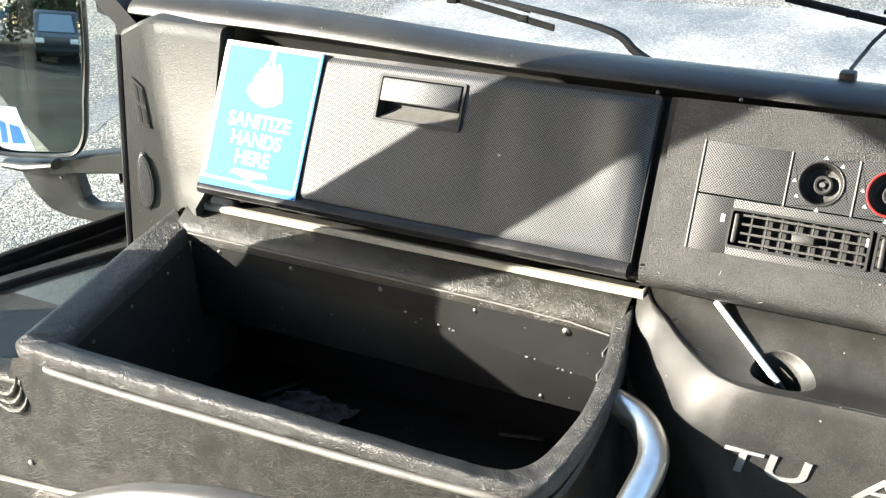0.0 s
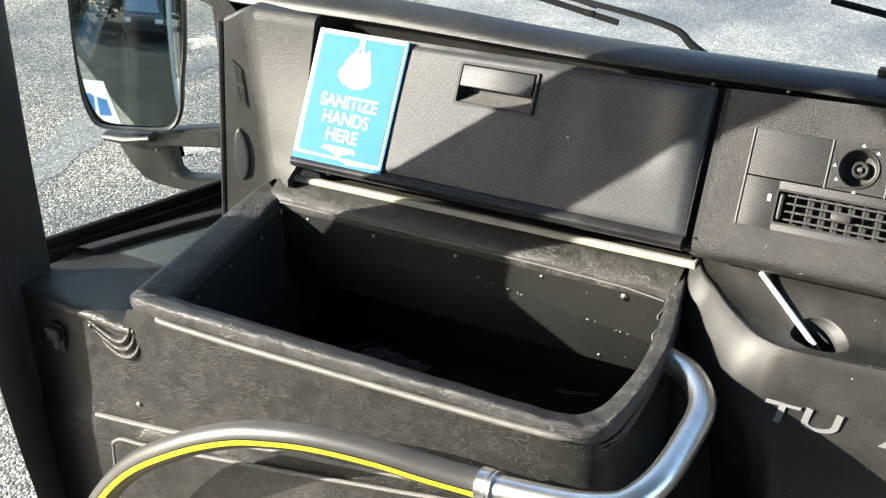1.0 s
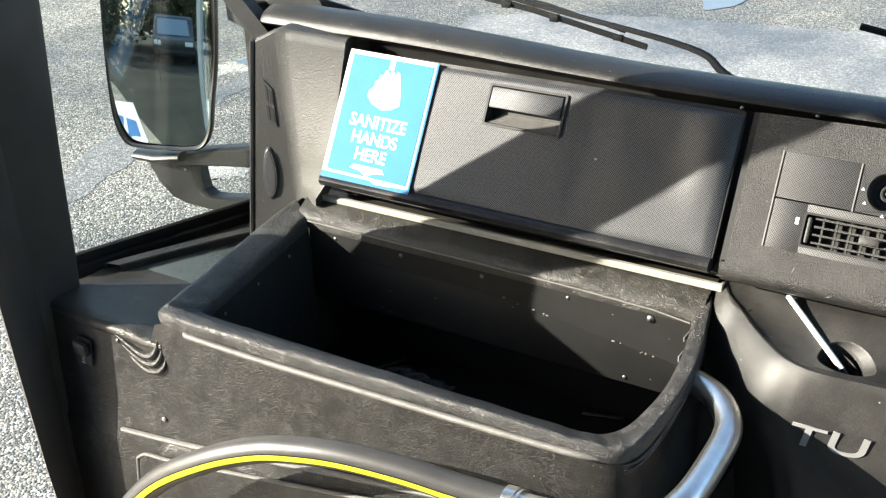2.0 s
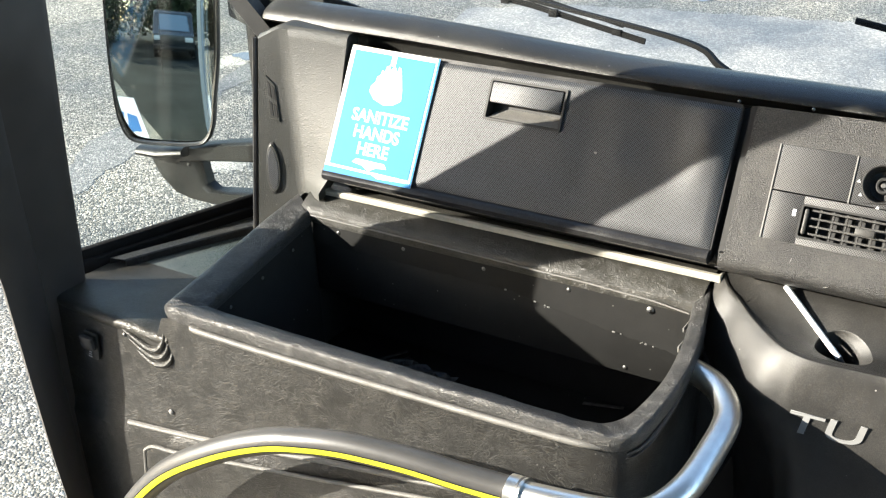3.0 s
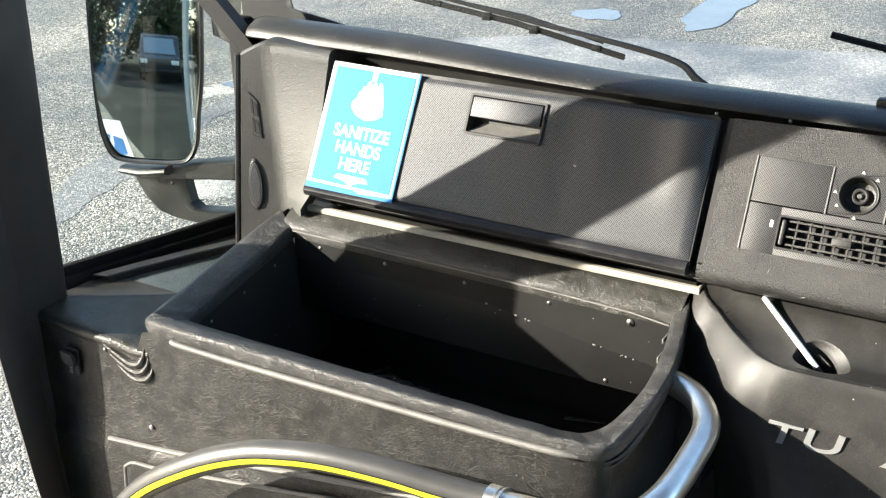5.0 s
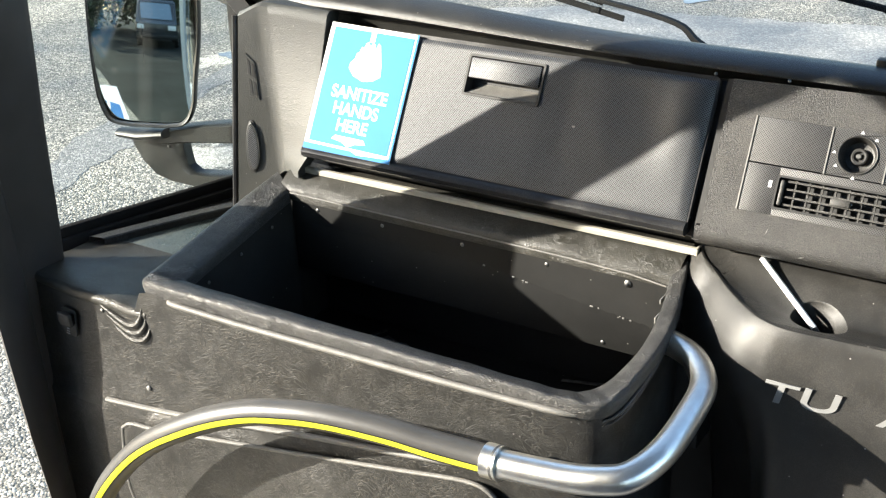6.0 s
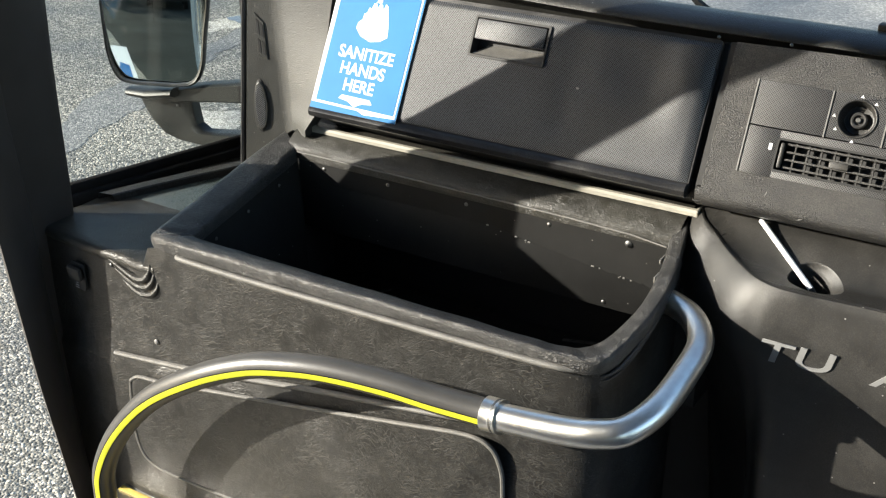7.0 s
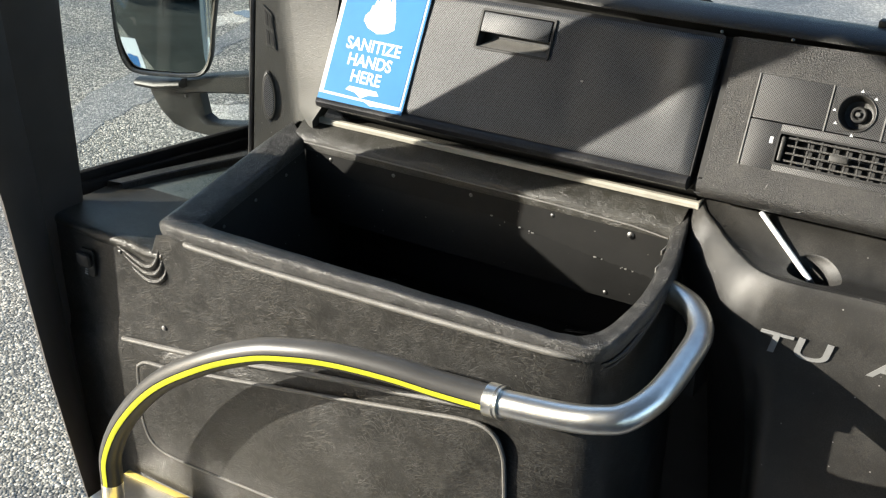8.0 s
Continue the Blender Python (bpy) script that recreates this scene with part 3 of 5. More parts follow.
# Lower bodyside and window sill
bm = bmesh.new()
block(bm, (0.0, 0.0, 0.30), (SIDE_LEN + 0.05, 0.05, 1.035), 0.006, SIDE)
tagged(part("wall_cab_side", bm, RUBBER), "dark cab side under the window", "wall", kind="structure")
window = thing("window_1", "clear side window in a black rubber seal", "window", kind="structure")
bm = bmesh.new()
block(bm, (-0.02, -0.012, 1.030), (SIDE_LEN + 0.03, 0.035, 1.062), 0.006, SIDE)
part("window_sill", bm, RUBBER, window, "black rubber sill seal")
bm = bmesh.new()
block(bm, (-0.02, -0.004, 1.056), (SIDE_LEN + 0.03, 0.010, 1.078), 0.005, SIDE)
part("seal", bm, RUBBER, window)
bm = bmesh.new()
block(bm, (-0.02, 0.012, 1.05), (SIDE_LEN + 0.02, 0.016, 2.0), 0, SIDE)
pane = part("pane", bm, GLASS, window, "clear glass")
pane.visible_shadow = False
bm = bmesh.new()
block(bm, (SIDE_LEN - 0.005, -0.006, 1.05), (SIDE_LEN + 0.050, 0.022, 1.40), 0.004, SIDE)
part("window_post", bm, RUBBER, window, "black rubber window post")

# Windscreen pillar, leaning back from the dash corner
A_FOOT = Vector((-0.143, 0.115, 1.372))
A_WAY = Vector((-0.42, -0.08, 0.50)).normalized()
apath = [A_FOOT + A_WAY * d for d in (-0.06, 0.0, 0.2, 0.6, 1.0)]
bm = sweep(apath, [(-0.014, -0.013), (-0.010, -0.016), (0.010, -0.016), (0.016, -0.012), (0.018, 0.0), (0.014, 0.013), (-0.014, 0.014)])
tagged(part("windscreen_pillar", bm, BLACK), "dark windscreen pillar with a grey seam", "pillar", kind="structure")

# ---------------------------------------------------------------- dashboard
dash = thing("dashboard", "black grained plastic dashboard with a rolled top edge", "dashboard")
# rolled top edge
ROLL = [(0.106, 1.3945), (0.098, 1.3965), (0.094, 1.4000), (0.0955, 1.405), (0.101, 1.4115), (0.110, 1.4170), (0.122, 1.4215), (0.136, 1.4230), (0.150, 1.4190), (0.161, 1.410), (0.168, 1.395), (0.171, 1.375), (0.172, 1.34), (0.168, 1.30), (0.14, 1.30), (0.13, 1.360), (0.118, 1.388)]
rows = []
for x in (-0.150, -0.146, -0.138, -0.12, 0.0, 0.06, 0.12, 0.18, 0.24, 0.30, 0.36, 0.42, 0.48, 0.54, 0.6, 0.9, 1.3, 1.9):
    q = {-0.150: 0.25, -0.146: 0.7, -0.138: 0.93}.get(x, 1.0)
    k = min(1.0, max(0.0, (x - 0.04) / 0.48))
    k = k * k * (3 - 2 * k)      # the roll grows thinner and lower towards the middle of the dash
    row = []
    for y, z in ROLL:
        if z > 1.386:
            z = 1.3945 - 0.0080 * k + (z - 1.3945) * (1 - 0.35 * k)
        row.append(Vector((x, 0.125 + (y - 0.125) * q, 1.395 + (z - 1.395) * q)))
    rows.append(row)
part("dash_roll", loft(rows, closed=True, caps=True), ROLL_SKIN, dash, "padded rolled top edge")
# dark groove under the roll
bm = bmesh.new()
block(bm, (0.028, 0.126, 1.372), (1.9, 0.145, 1.399), 0.003)
part("groove", bm, BLACK, dash)
# body behind the faces
bm = bmesh.new()
prof = [(0.022, 1.20), (0.098, 1.375), (0.168, 1.36), (0.175, 0.34), (0.155, 0.34), (0.125, 1.0), (0.085, 1.16)]
part("dash_body", loft([[Vector((x, y, z)) for y, z in prof] for x in (0.029, 1.9)], closed=True, caps=True), BLACK, dash)

# glove compartment door
glove = thing("glove_compartment", "closed glove compartment door with a perforated black face", "glove compartment")
y0, y1 = up_slope(1.206), up_slope(1.381)
part("door_frame", frame_ring(rounded(0.030, y0 + 0.010, 0.606, y1, 0.006), rounded(0.045, y0 + 0.025, 0.590, y1 - 0.012, 0.004), 0.0065, DASH_FACE @ Matrix.Translation((0, 0, -0.006))), GLOSSBLACK, glove, "smooth black border")
# the face sheet is slightly warped near its upper right corner
hx0, hx1, hy0, hy1 = 0.2677, 0.3757, up_slope(1.3201), up_slope(1.3642)
fx0, fx1, fy0, fy1 = 0.034, 0.6035, up_slope(1.222), up_slope(1.3765)


def cuts(lo, a, b, hi, n1, n2, n3):
    return [lo + (a - lo) * k / n1 for k in range(n1)] + [a + (b - a) * k / n2 for k in range(n2)] + [b + (hi - b) * k / n3 for k in range(n3 + 1)]


XS, YS = cuts(fx0, hx0, hx1, fx1, 24, 6, 30), cuts(fy0, hy0, hy1, fy1, 16, 4, 4)
bm = bmesh.new()
grid = []
for y in YS:
    r = []
    for x in XS:
        u, v = (x - fx0) / (fx1 - fx0), (y - fy0) / (fy1 - fy0)
        edge = min(1.0, min(u * 565, (1 - u) * 565, v * 175, (1 - v) * 175) / 6)
        dent = -0.0028 * math.exp(-((u - 0.83) / 0.10) ** 2 - ((v - 0.72) / 0.25) ** 2) + 0.0075 * math.exp(-((u - 0.95) / 0.05) ** 2 - ((v - 0.75) / 0.35) ** 2) - 0.0020 * math.exp(-((u - 0.68) / 0.05) ** 2 - ((v - 0.6) / 0.5) ** 2) + 0.0012 * math.sin(u * 9.0) * math.sin(v * 3.1)
        r.append(bm.verts.new(DASH_FACE @ Vector((x, y, 0.001 + 0.003 * edge + dent * edge))))
    grid.append(r)
for j in range(len(YS) - 1):
    for i in range(len(XS) - 1):
        if not (hx0 - 1e-6 <= XS[i] < hx1 - 1e-6 and hy0 - 1e-6 <= YS[j] < hy1 - 1e-6):
            bm.faces.new((grid[j][i], grid[j][i + 1], grid[j + 1][i + 1], grid[j + 1][i]))
part("door_panel", bm, PERF, glove, "perforated black plastic sheet, slightly buckled")
# lower lip, rolled under
lip = [(0.006, 1.2235), (0.000, 1.2215), (-0.0035, 1.2165), (-0.0025, 1.2105), (0.003, 1.2060), (0.012, 1.206), (0.035, 1.210), (0.03, 1.222)]
part("lower_lip", loft([[Vector((x, y, z)) for y, z in lip] for x in (0.030, 0.605)], closed=True, caps=True), GLOSSBLACK, glove, "rounded black lower lip")
# handle
bm = frame_ring(rounded(hx0 - 0.003, hy0 - 0.003, hx1 + 0.003, hy1 + 0.003, 0.003), rounded(hx0, hy0, hx1, hy1, 0.002), 0.004, DASH_FACE @ Matrix.Translation((0, 0, 0.002)))
part("handle_surround", bm, BLACK, glove)
bm = bmesh.new()
block(bm, (hx0 - 0.004, hy0 - 0.004, -0.020), (hx1 + 0.004, hy1 + 0.004, -0.017), 0, DASH_FACE)
for a, c in (((hx0 - 0.003, hy0 - 0.003), (hx0, hy1)), ((hx1, hy0 - 0.003), (hx1 + 0.003, hy1)), ((hx0, hy1), (hx1, hy1 + 0.003))):
    block(bm, (a[0], a[1], -0.018), (c[0], c[1], 0.003), 0, DASH_FACE)
part("handle_recess", bm, BLACK, glove)
bm = bmesh.new()
block(bm, (hx0 + 0.0012, hy0 + 0.021, 0.0), (hx1 - 0.0025, hy1 - 0.0012, 0.0062), 0.0015, DASH_FACE)
part("handle", bm, PERF, glove, "perforated pull handle")
bm = loft([[DASH_FACE @ Vector((hx0 + 0.020, hy0 + 0.022, -0.016)), DASH_FACE @ Vector((hx1 - 0.001, hy0 + 0.022, -0.016))], [DASH_FACE @ Vector((hx0 + 0.010, hy0 + 0.010, -0.006)), DASH_FACE @ Vector((hx1 - 0.001, hy0 + 0.010, -0.006))], [DASH_FACE @ Vector((hx0 + 0.001, hy0 + 0.001, 0.003)), DASH_FACE @ Vector((hx1 - 0.001, hy0 + 0.001, 0.003))]])
# paler than the handle: the sunlight in the scoop is put into its colour
part("handle_scoop", bm, PIPING, glove, "grey scoop under the handle, paled as if sunlit")

# ---- notice sheet on the glove compartment door
notice = thing("notice_sheet", "blue and white hand sanitising notice in a plastic sleeve", "sign")
NM = DASH_FACE @ Matrix.Translation((0.031, up_slope(1.2155), 0.0065)) @ Matrix.Rotation(radians(-1.0), 4, "Z")
NW, NH = 0.148, up_slope(1.381) - up_slope(1.2155)
sheet = part("sheet", prism([(0, 0), (NW, 0), (NW, NH), (0, NH)], 0.0006, NM), WHITE, notice, "white printed sheet")
part("blue_field", prism([(0.0075, 0.0155), (NW - 0.0062, 0.0155), (NW - 0.0062, NH - 0.006), (0.0075, NH - 0.006)], 0.0004, NM @ Matrix.Translation((0, 0, 0.0007))), BLUE, sheet, "blue printed field")
part("blue_edge", prism([(NW - 0.0030, 0.012), (NW, 0.012), (NW, NH), (NW - 0.0030, NH)], 0.0004, NM @ Matrix.Translation((0, 0, 0.0007))), BLUE, sheet, "blue margin")
part("blue_foot", prism([(0.0, 0.002), (NW, 0.002), (NW, 0.012), (NW * 0.62, 0.008), (NW * 0.55, 0.012), (0.0, 0.012)], 0.0004, NM @ Matrix.Translation((0, 0, 0.0007))), BLUE, sheet, "blue band along the foot")
blob = [(0.047, 0.128), (0.046, 0.120), (0.056, 0.110), (0.074, 0.104), (0.090, 0.107), (0.101, 0.114), (0.099, 0.128), (0.094, 0.145), (0.090, 0.158), (0.086, 0.160), (0.084, 0.150), (0.081, 0.158), (0.077, 0.160), (0.074, 0.153), (0.070, 0.160), (0.066, 0.158), (0.064, 0.150), (0.060, 0.152), (0.058, 0.144), (0.054, 0.142), (0.053, 0.134)]
part("pictogram", prism(blob, 0.0004, NM @ Matrix.Translation((0.0, 0.006, 0.0009))), WHITE, sheet, "white pictogram shape")
part("pictogram_spout", prism([(0.071, 0.166), (0.079, 0.166), (0.079, NH - 0.004), (0.071, NH - 0.004)], 0.0004, NM @ Matrix.Translation((0, 0, 0.0009))), WHITE, sheet)
part("arrow", prism([(0.045, 0.024), (0.062, 0.022), (0.074, 0.016), (0.086, 0.022), (0.103, 0.024), (0.098, 0.030), (0.050, 0.030)], 0.0004, NM @ Matrix.Translation((0, 0, 0.0009))), WHITE, sheet, "white down-pointing arrow")


def lettering(name, text, size, m, mat, parent, label="", bold=0.0, squeeze=1.0, shear=0.0, thick=0.0002):
    cu = bpy.data.curves.new(name, "FONT")
    cu.body, cu.size, cu.align_x, cu.extrude, cu.offset, cu.shear = text, size, "CENTER", thick, bold, shear
    tmp = new(name + "_tmp", cu)
    me = bpy.data.meshes.new_from_object(tmp.evaluated_get(bpy.context.evaluated_depsgraph_get()))
    bpy.data.objects.remove(tmp)
    me.transform(m @ Matrix.Diagonal((squeeze, 1, 1, 1)))
    me.materials.append(mat)
    ob = new(name, me)
    ob.parent = parent
    if label:
        ob["label"] = label
    return ob


def text_width(text, size):
    cu = bpy.data.curves.new("width_probe", "FONT")
    cu.body, cu.size = text + "|", size
    tmp = new("width_probe", cu)
    me = bpy.data.meshes.new_from_object(tmp.evaluated_get(bpy.context.evaluated_depsgraph_get()))
    bpy.data.objects.remove(tmp)
    return max(v.co.x for v in me.vertices)


def spelled(name, word, size, m, mat, parent, label, squeeze=1.0, bold=0.0):
    """A word, centred on m, each letter a part of its own."""
    bar = text_width("", size)
    ends = [text_width(word[:k], size) - bar for k in range(len(word) + 1)]
    for k, ch in enumerate(word):
        mid = (ends[k] + ends[k + 1]) / 2 - ends[-1] / 2
        lettering(name, ch, size, m @ Matrix.Translation((mid * squeeze, 0, 0)), mat, parent, label if k == 0 else "", bold=bold, squeeze=squeeze)


for word, yy in (("SANITIZE", 0.083), ("HANDS", 0.060), ("HERE", 0.037)):
    spelled("letter", word, 0.0245, NM @ Matrix.Translation((0.074, yy, 0.00115)), WHITE, sheet, "white capital letter", squeeze=0.93, bold=0.0005)

# ---- right dash face with vents and dials
panel = thing("dash_panel", "black dash panel with air vents and control dials", "dash panel")
py0, py1 = up_slope(1.2220), up_slope(1.392)
ix0 = 0.660
iz0, izm, iz1 = up_slope(1.247), up_slope(1.2975), up_slope(1.3465)
FACE = DASH_FACE @ Matrix.Translation((0, 0, -0.010))
oy0, oy1 = up_slope(1.2475), up_slope(1.346)
bm = bmesh.new()
for poly in ([(0.622, py0), (0.661, py0), (0.661, py1 - 0.011), (0.622, py1 - 0.012)], [(0.661, py0), (1.058, py0), (1.058, oy0), (0.661, oy0)], [(0.661, oy1), (1.058, oy1), (1.058, py1 - 0.003), (0.661, py1 - 0.011)], [(1.058, py0), (1.9, py0), (1.9, py1), (1.058, py1 - 0.003)]):
    prism(poly, 0.012, FACE, bm)
bmesh.ops.remove_doubles(bm, verts=bm.verts, dist=0.0001)
part("face", bm, DASH, panel, "grained black face")
# thin pale ribs paint the sun's glint along the plates' left edges
for ex, ya, yb in ((ix0 - 0.0004, iz0, iz1), (0.7486, izm, iz1), (0.8141, izm, iz1), (0.8796, izm, iz1)):
    part("edge_rib", prism([(ex, ya), (ex + 0.0016, ya), (ex + 0.0016, yb), (ex, yb)], 0.0022, DASH_FACE @ Matrix.Translation((0, 0, 0.0026))), PALE_MARK, panel, "pale rib painted for the sunlit bevel glint")
part("left_edge", prism([(0.6135, up_slope(1.2065)), (0.6215, up_slope(1.2065)), (0.6215, py1 - 0.012), (0.6135, py1 - 0.012)], 0.006, DASH_FACE @ Matrix.Translation((0, 0, -0.010))), BLACK, panel)
lip2 = [(0.0074, 1.2228), (0.0052, 1.2185), (0.0042, 1.2140), (0.0041, 1.2100), (0.0052, 1.2055), (0.0082, 1.2010), (0.0135, 1.1970), (0.024, 1.1945), (0.04, 1.1945), (0.03, 1.222)]
part("lower_edge", loft([[Vector((x, y, z)) for y, z in lip2] for x in (0.616, 1.9)], closed=True, caps=True), DASH, panel, "scuffed rounded lower edge")

for sx, sz, sl, sa in ((0.668, 1.214, 0.014, 62), (0.700, 1.226, 0.008, 75), (0.742, 1.209, 0.008, 20)):
    SCR = DASH_FACE @ Matrix.Translation((sx, up_slope(sz), 0.0019 if sz > 1.222 else 0.0004)) @ Matrix.Rotation(radians(sa), 4, "Z")
    part("scratch", prism([(0, 0), (sl * 0.5, -0.0005), (sl, 0), (sl * 0.5, 0.0005)], 0.0003, SCR), PALE_MARK, panel, "pale scratch")

INSET = DASH_FACE @ Matrix.Translation((0, 0, 0.0005))
vx0, vx1, vy0, vy1 = 0.701, 0.838, up_slope(1.2545), up_slope(1.2885)
gap = 0.0012
part("inset_blank", prism([(ix0, izm + gap), (0.7485, izm + gap), (0.7485, iz1), (ix0, iz1)], 0.003, INSET, bevel=0.0008), PERF_DARK, panel, "blank perforated plate")
bm = bmesh.new()
for a, b in (((ix0, iz0), (vx0, izm)), ((vx0, vy1), (vx1 + 0.15, izm)), ((vx0, iz0), (vx1 + 0.15, vy0))):
    block(bm, (a[0], a[1], 0), (b[0], b[1], 0.003), 0.0006, INSET)
part("inset_vent_plate", bm, PERF_DARK, panel, "perforated plate round the vents")
for k in range(3):
    x0 = 0.7505 + 0.0655 * k
    part("inset_dial_plate", frame_ring(rounded(x0, izm + gap, x0 + 0.063, iz1, 0.0005, 7), [(x0 + 0.0315 + 0.0225 * math.cos(radians(225 + 360 * (k + 0.5) / 32)), (izm + iz1) / 2 + 0.0225 * math.sin(radians(225 + 360 * (k + 0.5) / 32))) for k in range(32)], 0.003, INSET), PERF_DARK, panel, "perforated plate with a round opening")


def dial(cx, cy, red):
    d = thing("control_dial", "round recessed black control dial on the dash panel", "dial", group="control dials")
    M = DASH_FACE @ Matrix.Translation((cx, cy, 0.0036))

    def turn(prof, name, mat, n=32):
        rows = [[M @ Vector((r * math.cos(2 * math.pi * k / n), r * math.sin(2 * math.pi * k / n), z)) for k in range(n)] for r, z in prof]
        return part(name, loft(rows, closed=True, caps=False), mat, d)

    turn([(0.0226, -0.004), (0.0226, 0.0008), (0.0218, 0.0016), (0.0208, 0.0010), (0.0205, -0.0005)], "bezel", RED if red else PLASTIC)
    turn([(0.0206, 0.0), (0.0190, -0.006), (0.0165, -0.013), (0.0110, -0.0145), (0.0085, -0.0148)], "well", PLASTIC)
    turn([(0.0100, -0.0150), (0.0095, -0.009), (0.0080, -0.0082), (0.0060, -0.0086), (0.0055, -0.012), (0.0002, -0.012)], "knob_stub", BLACK)
    turn([(0.0032, -0.012), (0.0032, -0.0075), (0.0024, -0.0068), (0.0002, -0.0068)], "spindle", SCREW, 12)
    for a in (90, 50, 180, 215, 270):
        c = Vector((0.0262 * math.cos(radians(a)), 0.0262 * math.sin(radians(a))))
        pts = [(c.x - 0.0022, c.y - 0.0015), (c.x + 0.0022, c.y - 0.0015), (c.x, c.y + 0.002)]
        part("mark", prism(pts, 0.0003, M), WHITE, d)
    return d


for k in range(3):
    dial(0.7505 + 0.0315 + 0.0655 * k, (izm + iz1) / 2, k == 1)


def vent(x0, x1):
    v = thing("air_vent", "black louvred air vent with crossed slats", "air vent", group="air vents")
    M = INSET
    part("vent_well", prism([(x0, vy0), (x1, vy0), (x1, vy1), (x0, vy1)], 0.0006, M @ Matrix.Translation((0, 0, -0.0105))), BLACK, v)
    part("vent_frame", frame_ring(rounded(x0 - 0.001, vy0 - 0.001, x1 + 0.001, vy1 + 0.001, 0.002, 2), rounded(x0 + 0.0015, vy0 + 0.0015, x1 - 0.0015, vy1 - 0.0015, 0.002, 2), 0.005, M), BLACK, v)
    wx0 = x0 + 0.012
    for k in range(4):
        yy = vy0 + (vy1 - vy0) * (k + 0.55) / 4.2
        part("slat", prism([(wx0, yy), (x1 - 0.002, yy), (x1 - 0.002, yy + 0.0022), (wx0, yy + 0.0022)], 0.0045, M @ Matrix.Translation((0, 0, -0.0015))), PLASTIC, v)
    n = 8
    for k in range(n):
        xx = wx0 + (x1 - 0.004 - wx0) * (k + 0.5) / n
        part("fin", prism([(xx, vy0 + 0.002), (xx + 0.0018, vy0 + 0.002), (xx + 0.0018, vy1 - 0.002), (xx, vy1 - 0.002)], 0.0045, M @ Matrix.Translation((0, 0, -0.006))), PLASTIC, v)
    cx, cy = (wx0 + x1) / 2, (vy0 + vy1) / 2
    bm = bmesh.new()
    block(bm, (cx - 0.011, cy - 0.004, 0.003), (cx + 0.011, cy + 0.004, 0.0075), 0.001, M)
    part("slider", bm, PLASTIC, v, "grey slider tab")
    bm = bmesh.new()
    block(bm, (x0 + 0.004, vy0 + 0.004, 0.0), (x0 + 0.009, vy1 - 0.004, 0.006), 0.002, M)
    part("thumb_wheel", bm, PLASTIC, v)
    part("mark", prism([(x0 - 0.010, cy + 0.004), (x0 - 0.006, cy + 0.004), (x0 - 0.006, cy + 0.012), (x0 - 0.010, cy + 0.012)], 0.0003, M @ Matrix.Translation((0, 0, 0.0032))), WHITE, v)
    return v


vent(vx0, vx1)
vent(vx1 + 0.006, vx1 + 0.143)

# ---- corner trim panel between the glove compartment and the window
corner = thing("corner_trim", "grey grained plastic corner trim with a slot and small speaker grille", "trim panel")
# rows from the bottom up: window edge, ridge, glove-door edge
def trim_row(k):
    """k from 0 at the foot to 1 at the top."""
    zr = 1.176 + 0.216 * k
    right = Vector((0.0275 - 0.018 * min(1.0, max(0.0, (0.14 - k) / 0.14)), 0.012 + 0.069 * max(0.0, k), zr))
    ridge = Vector((-0.0440, 0.0445, 1.170)).lerp(Vector((-0.0790, 0.061, 1.400)), k)
    outer = Vector((-0.1165, 0.0115, 1.088)).lerp(Vector((-0.1140, 0.049, 1.384)), k)
    a, c = outer.lerp(ridge, 0.84), ridge.lerp(right, 0.15)
    fillet = [a.lerp(ridge, t).lerp(ridge.lerp(c, t), t) for t in (0.0, 0.12, 0.25, 0.38, 0.5, 0.62, 0.75, 0.88, 1.0)]
    return [outer + Vector((-0.004, 0.03, 0)), outer + Vector((0, 0.004, 0)), outer + Vector((0.004, 0, 0))] + fillet + [right, right + Vector((0, 0.03, 0))]


rows = [trim_row(k / 20) for k in range(-1, 21)]
top = [p + Vector((0.0, 0.006, 0.005)) for p in rows[-1]]
top2 = [p + Vector((0.0, 0.05, 0.006)) for p in rows[-1]]
part("trim_shell", loft(rows + [top, top2]), TRIM, corner, "grey grained shell")
bm = bmesh.new()
block(bm, (-0.150, 0.062, 1.02), (0.020, 0.090, 1.168), 0.002)
part("trim_backing", bm, BLACK, corner)


def on_trim(u, z, lift=0.0):
    """A point on the trim's window-side face, lifted off it."""
    k = (z - 1.085) / 0.305
    r, r2 = trim_row(k), trim_row(k + 0.05)
    nrm = (r[3] - r[2]).cross(r2[2] - r[2]).normalized()
    return r[2].lerp(r[3], u / 0.89) + (nrm if nrm.y < 0 else -nrm) * lift


def raised(uz, t, name, mat, label="", bevel=0.0006):
    """A low plate on the trim's face, outlined in its own u and z, with a bevelled edge."""
    mu, mz = sum(p[0] for p in uz) / len(uz), sum(p[1] for p in uz) / len(uz)
    rows = []
    for q, h in ((1.0, -0.001), (1.0, t - bevel), (0.94, t), (0.01, t)):
        rows.append([on_trim(mu + (u - mu) * q, mz + (z - mz) * q, h) for u, z in uz])
    return part(name, loft(rows, closed=True), mat, corner, label, smooth=False)


def between(quad, u0, v0, u1, v1):
    """A four-cornered piece of a four-cornered outline."""
    def at(u, v):
        return tuple((quad[0][i] * (1 - u) + quad[1][i] * u) * (1 - v) + (quad[3][i] * (1 - u) + quad[2][i] * u) * v for i in (0, 1))
    return [at(u0, v0), at(u1, v0), at(u1, v1), at(u0, v1)]


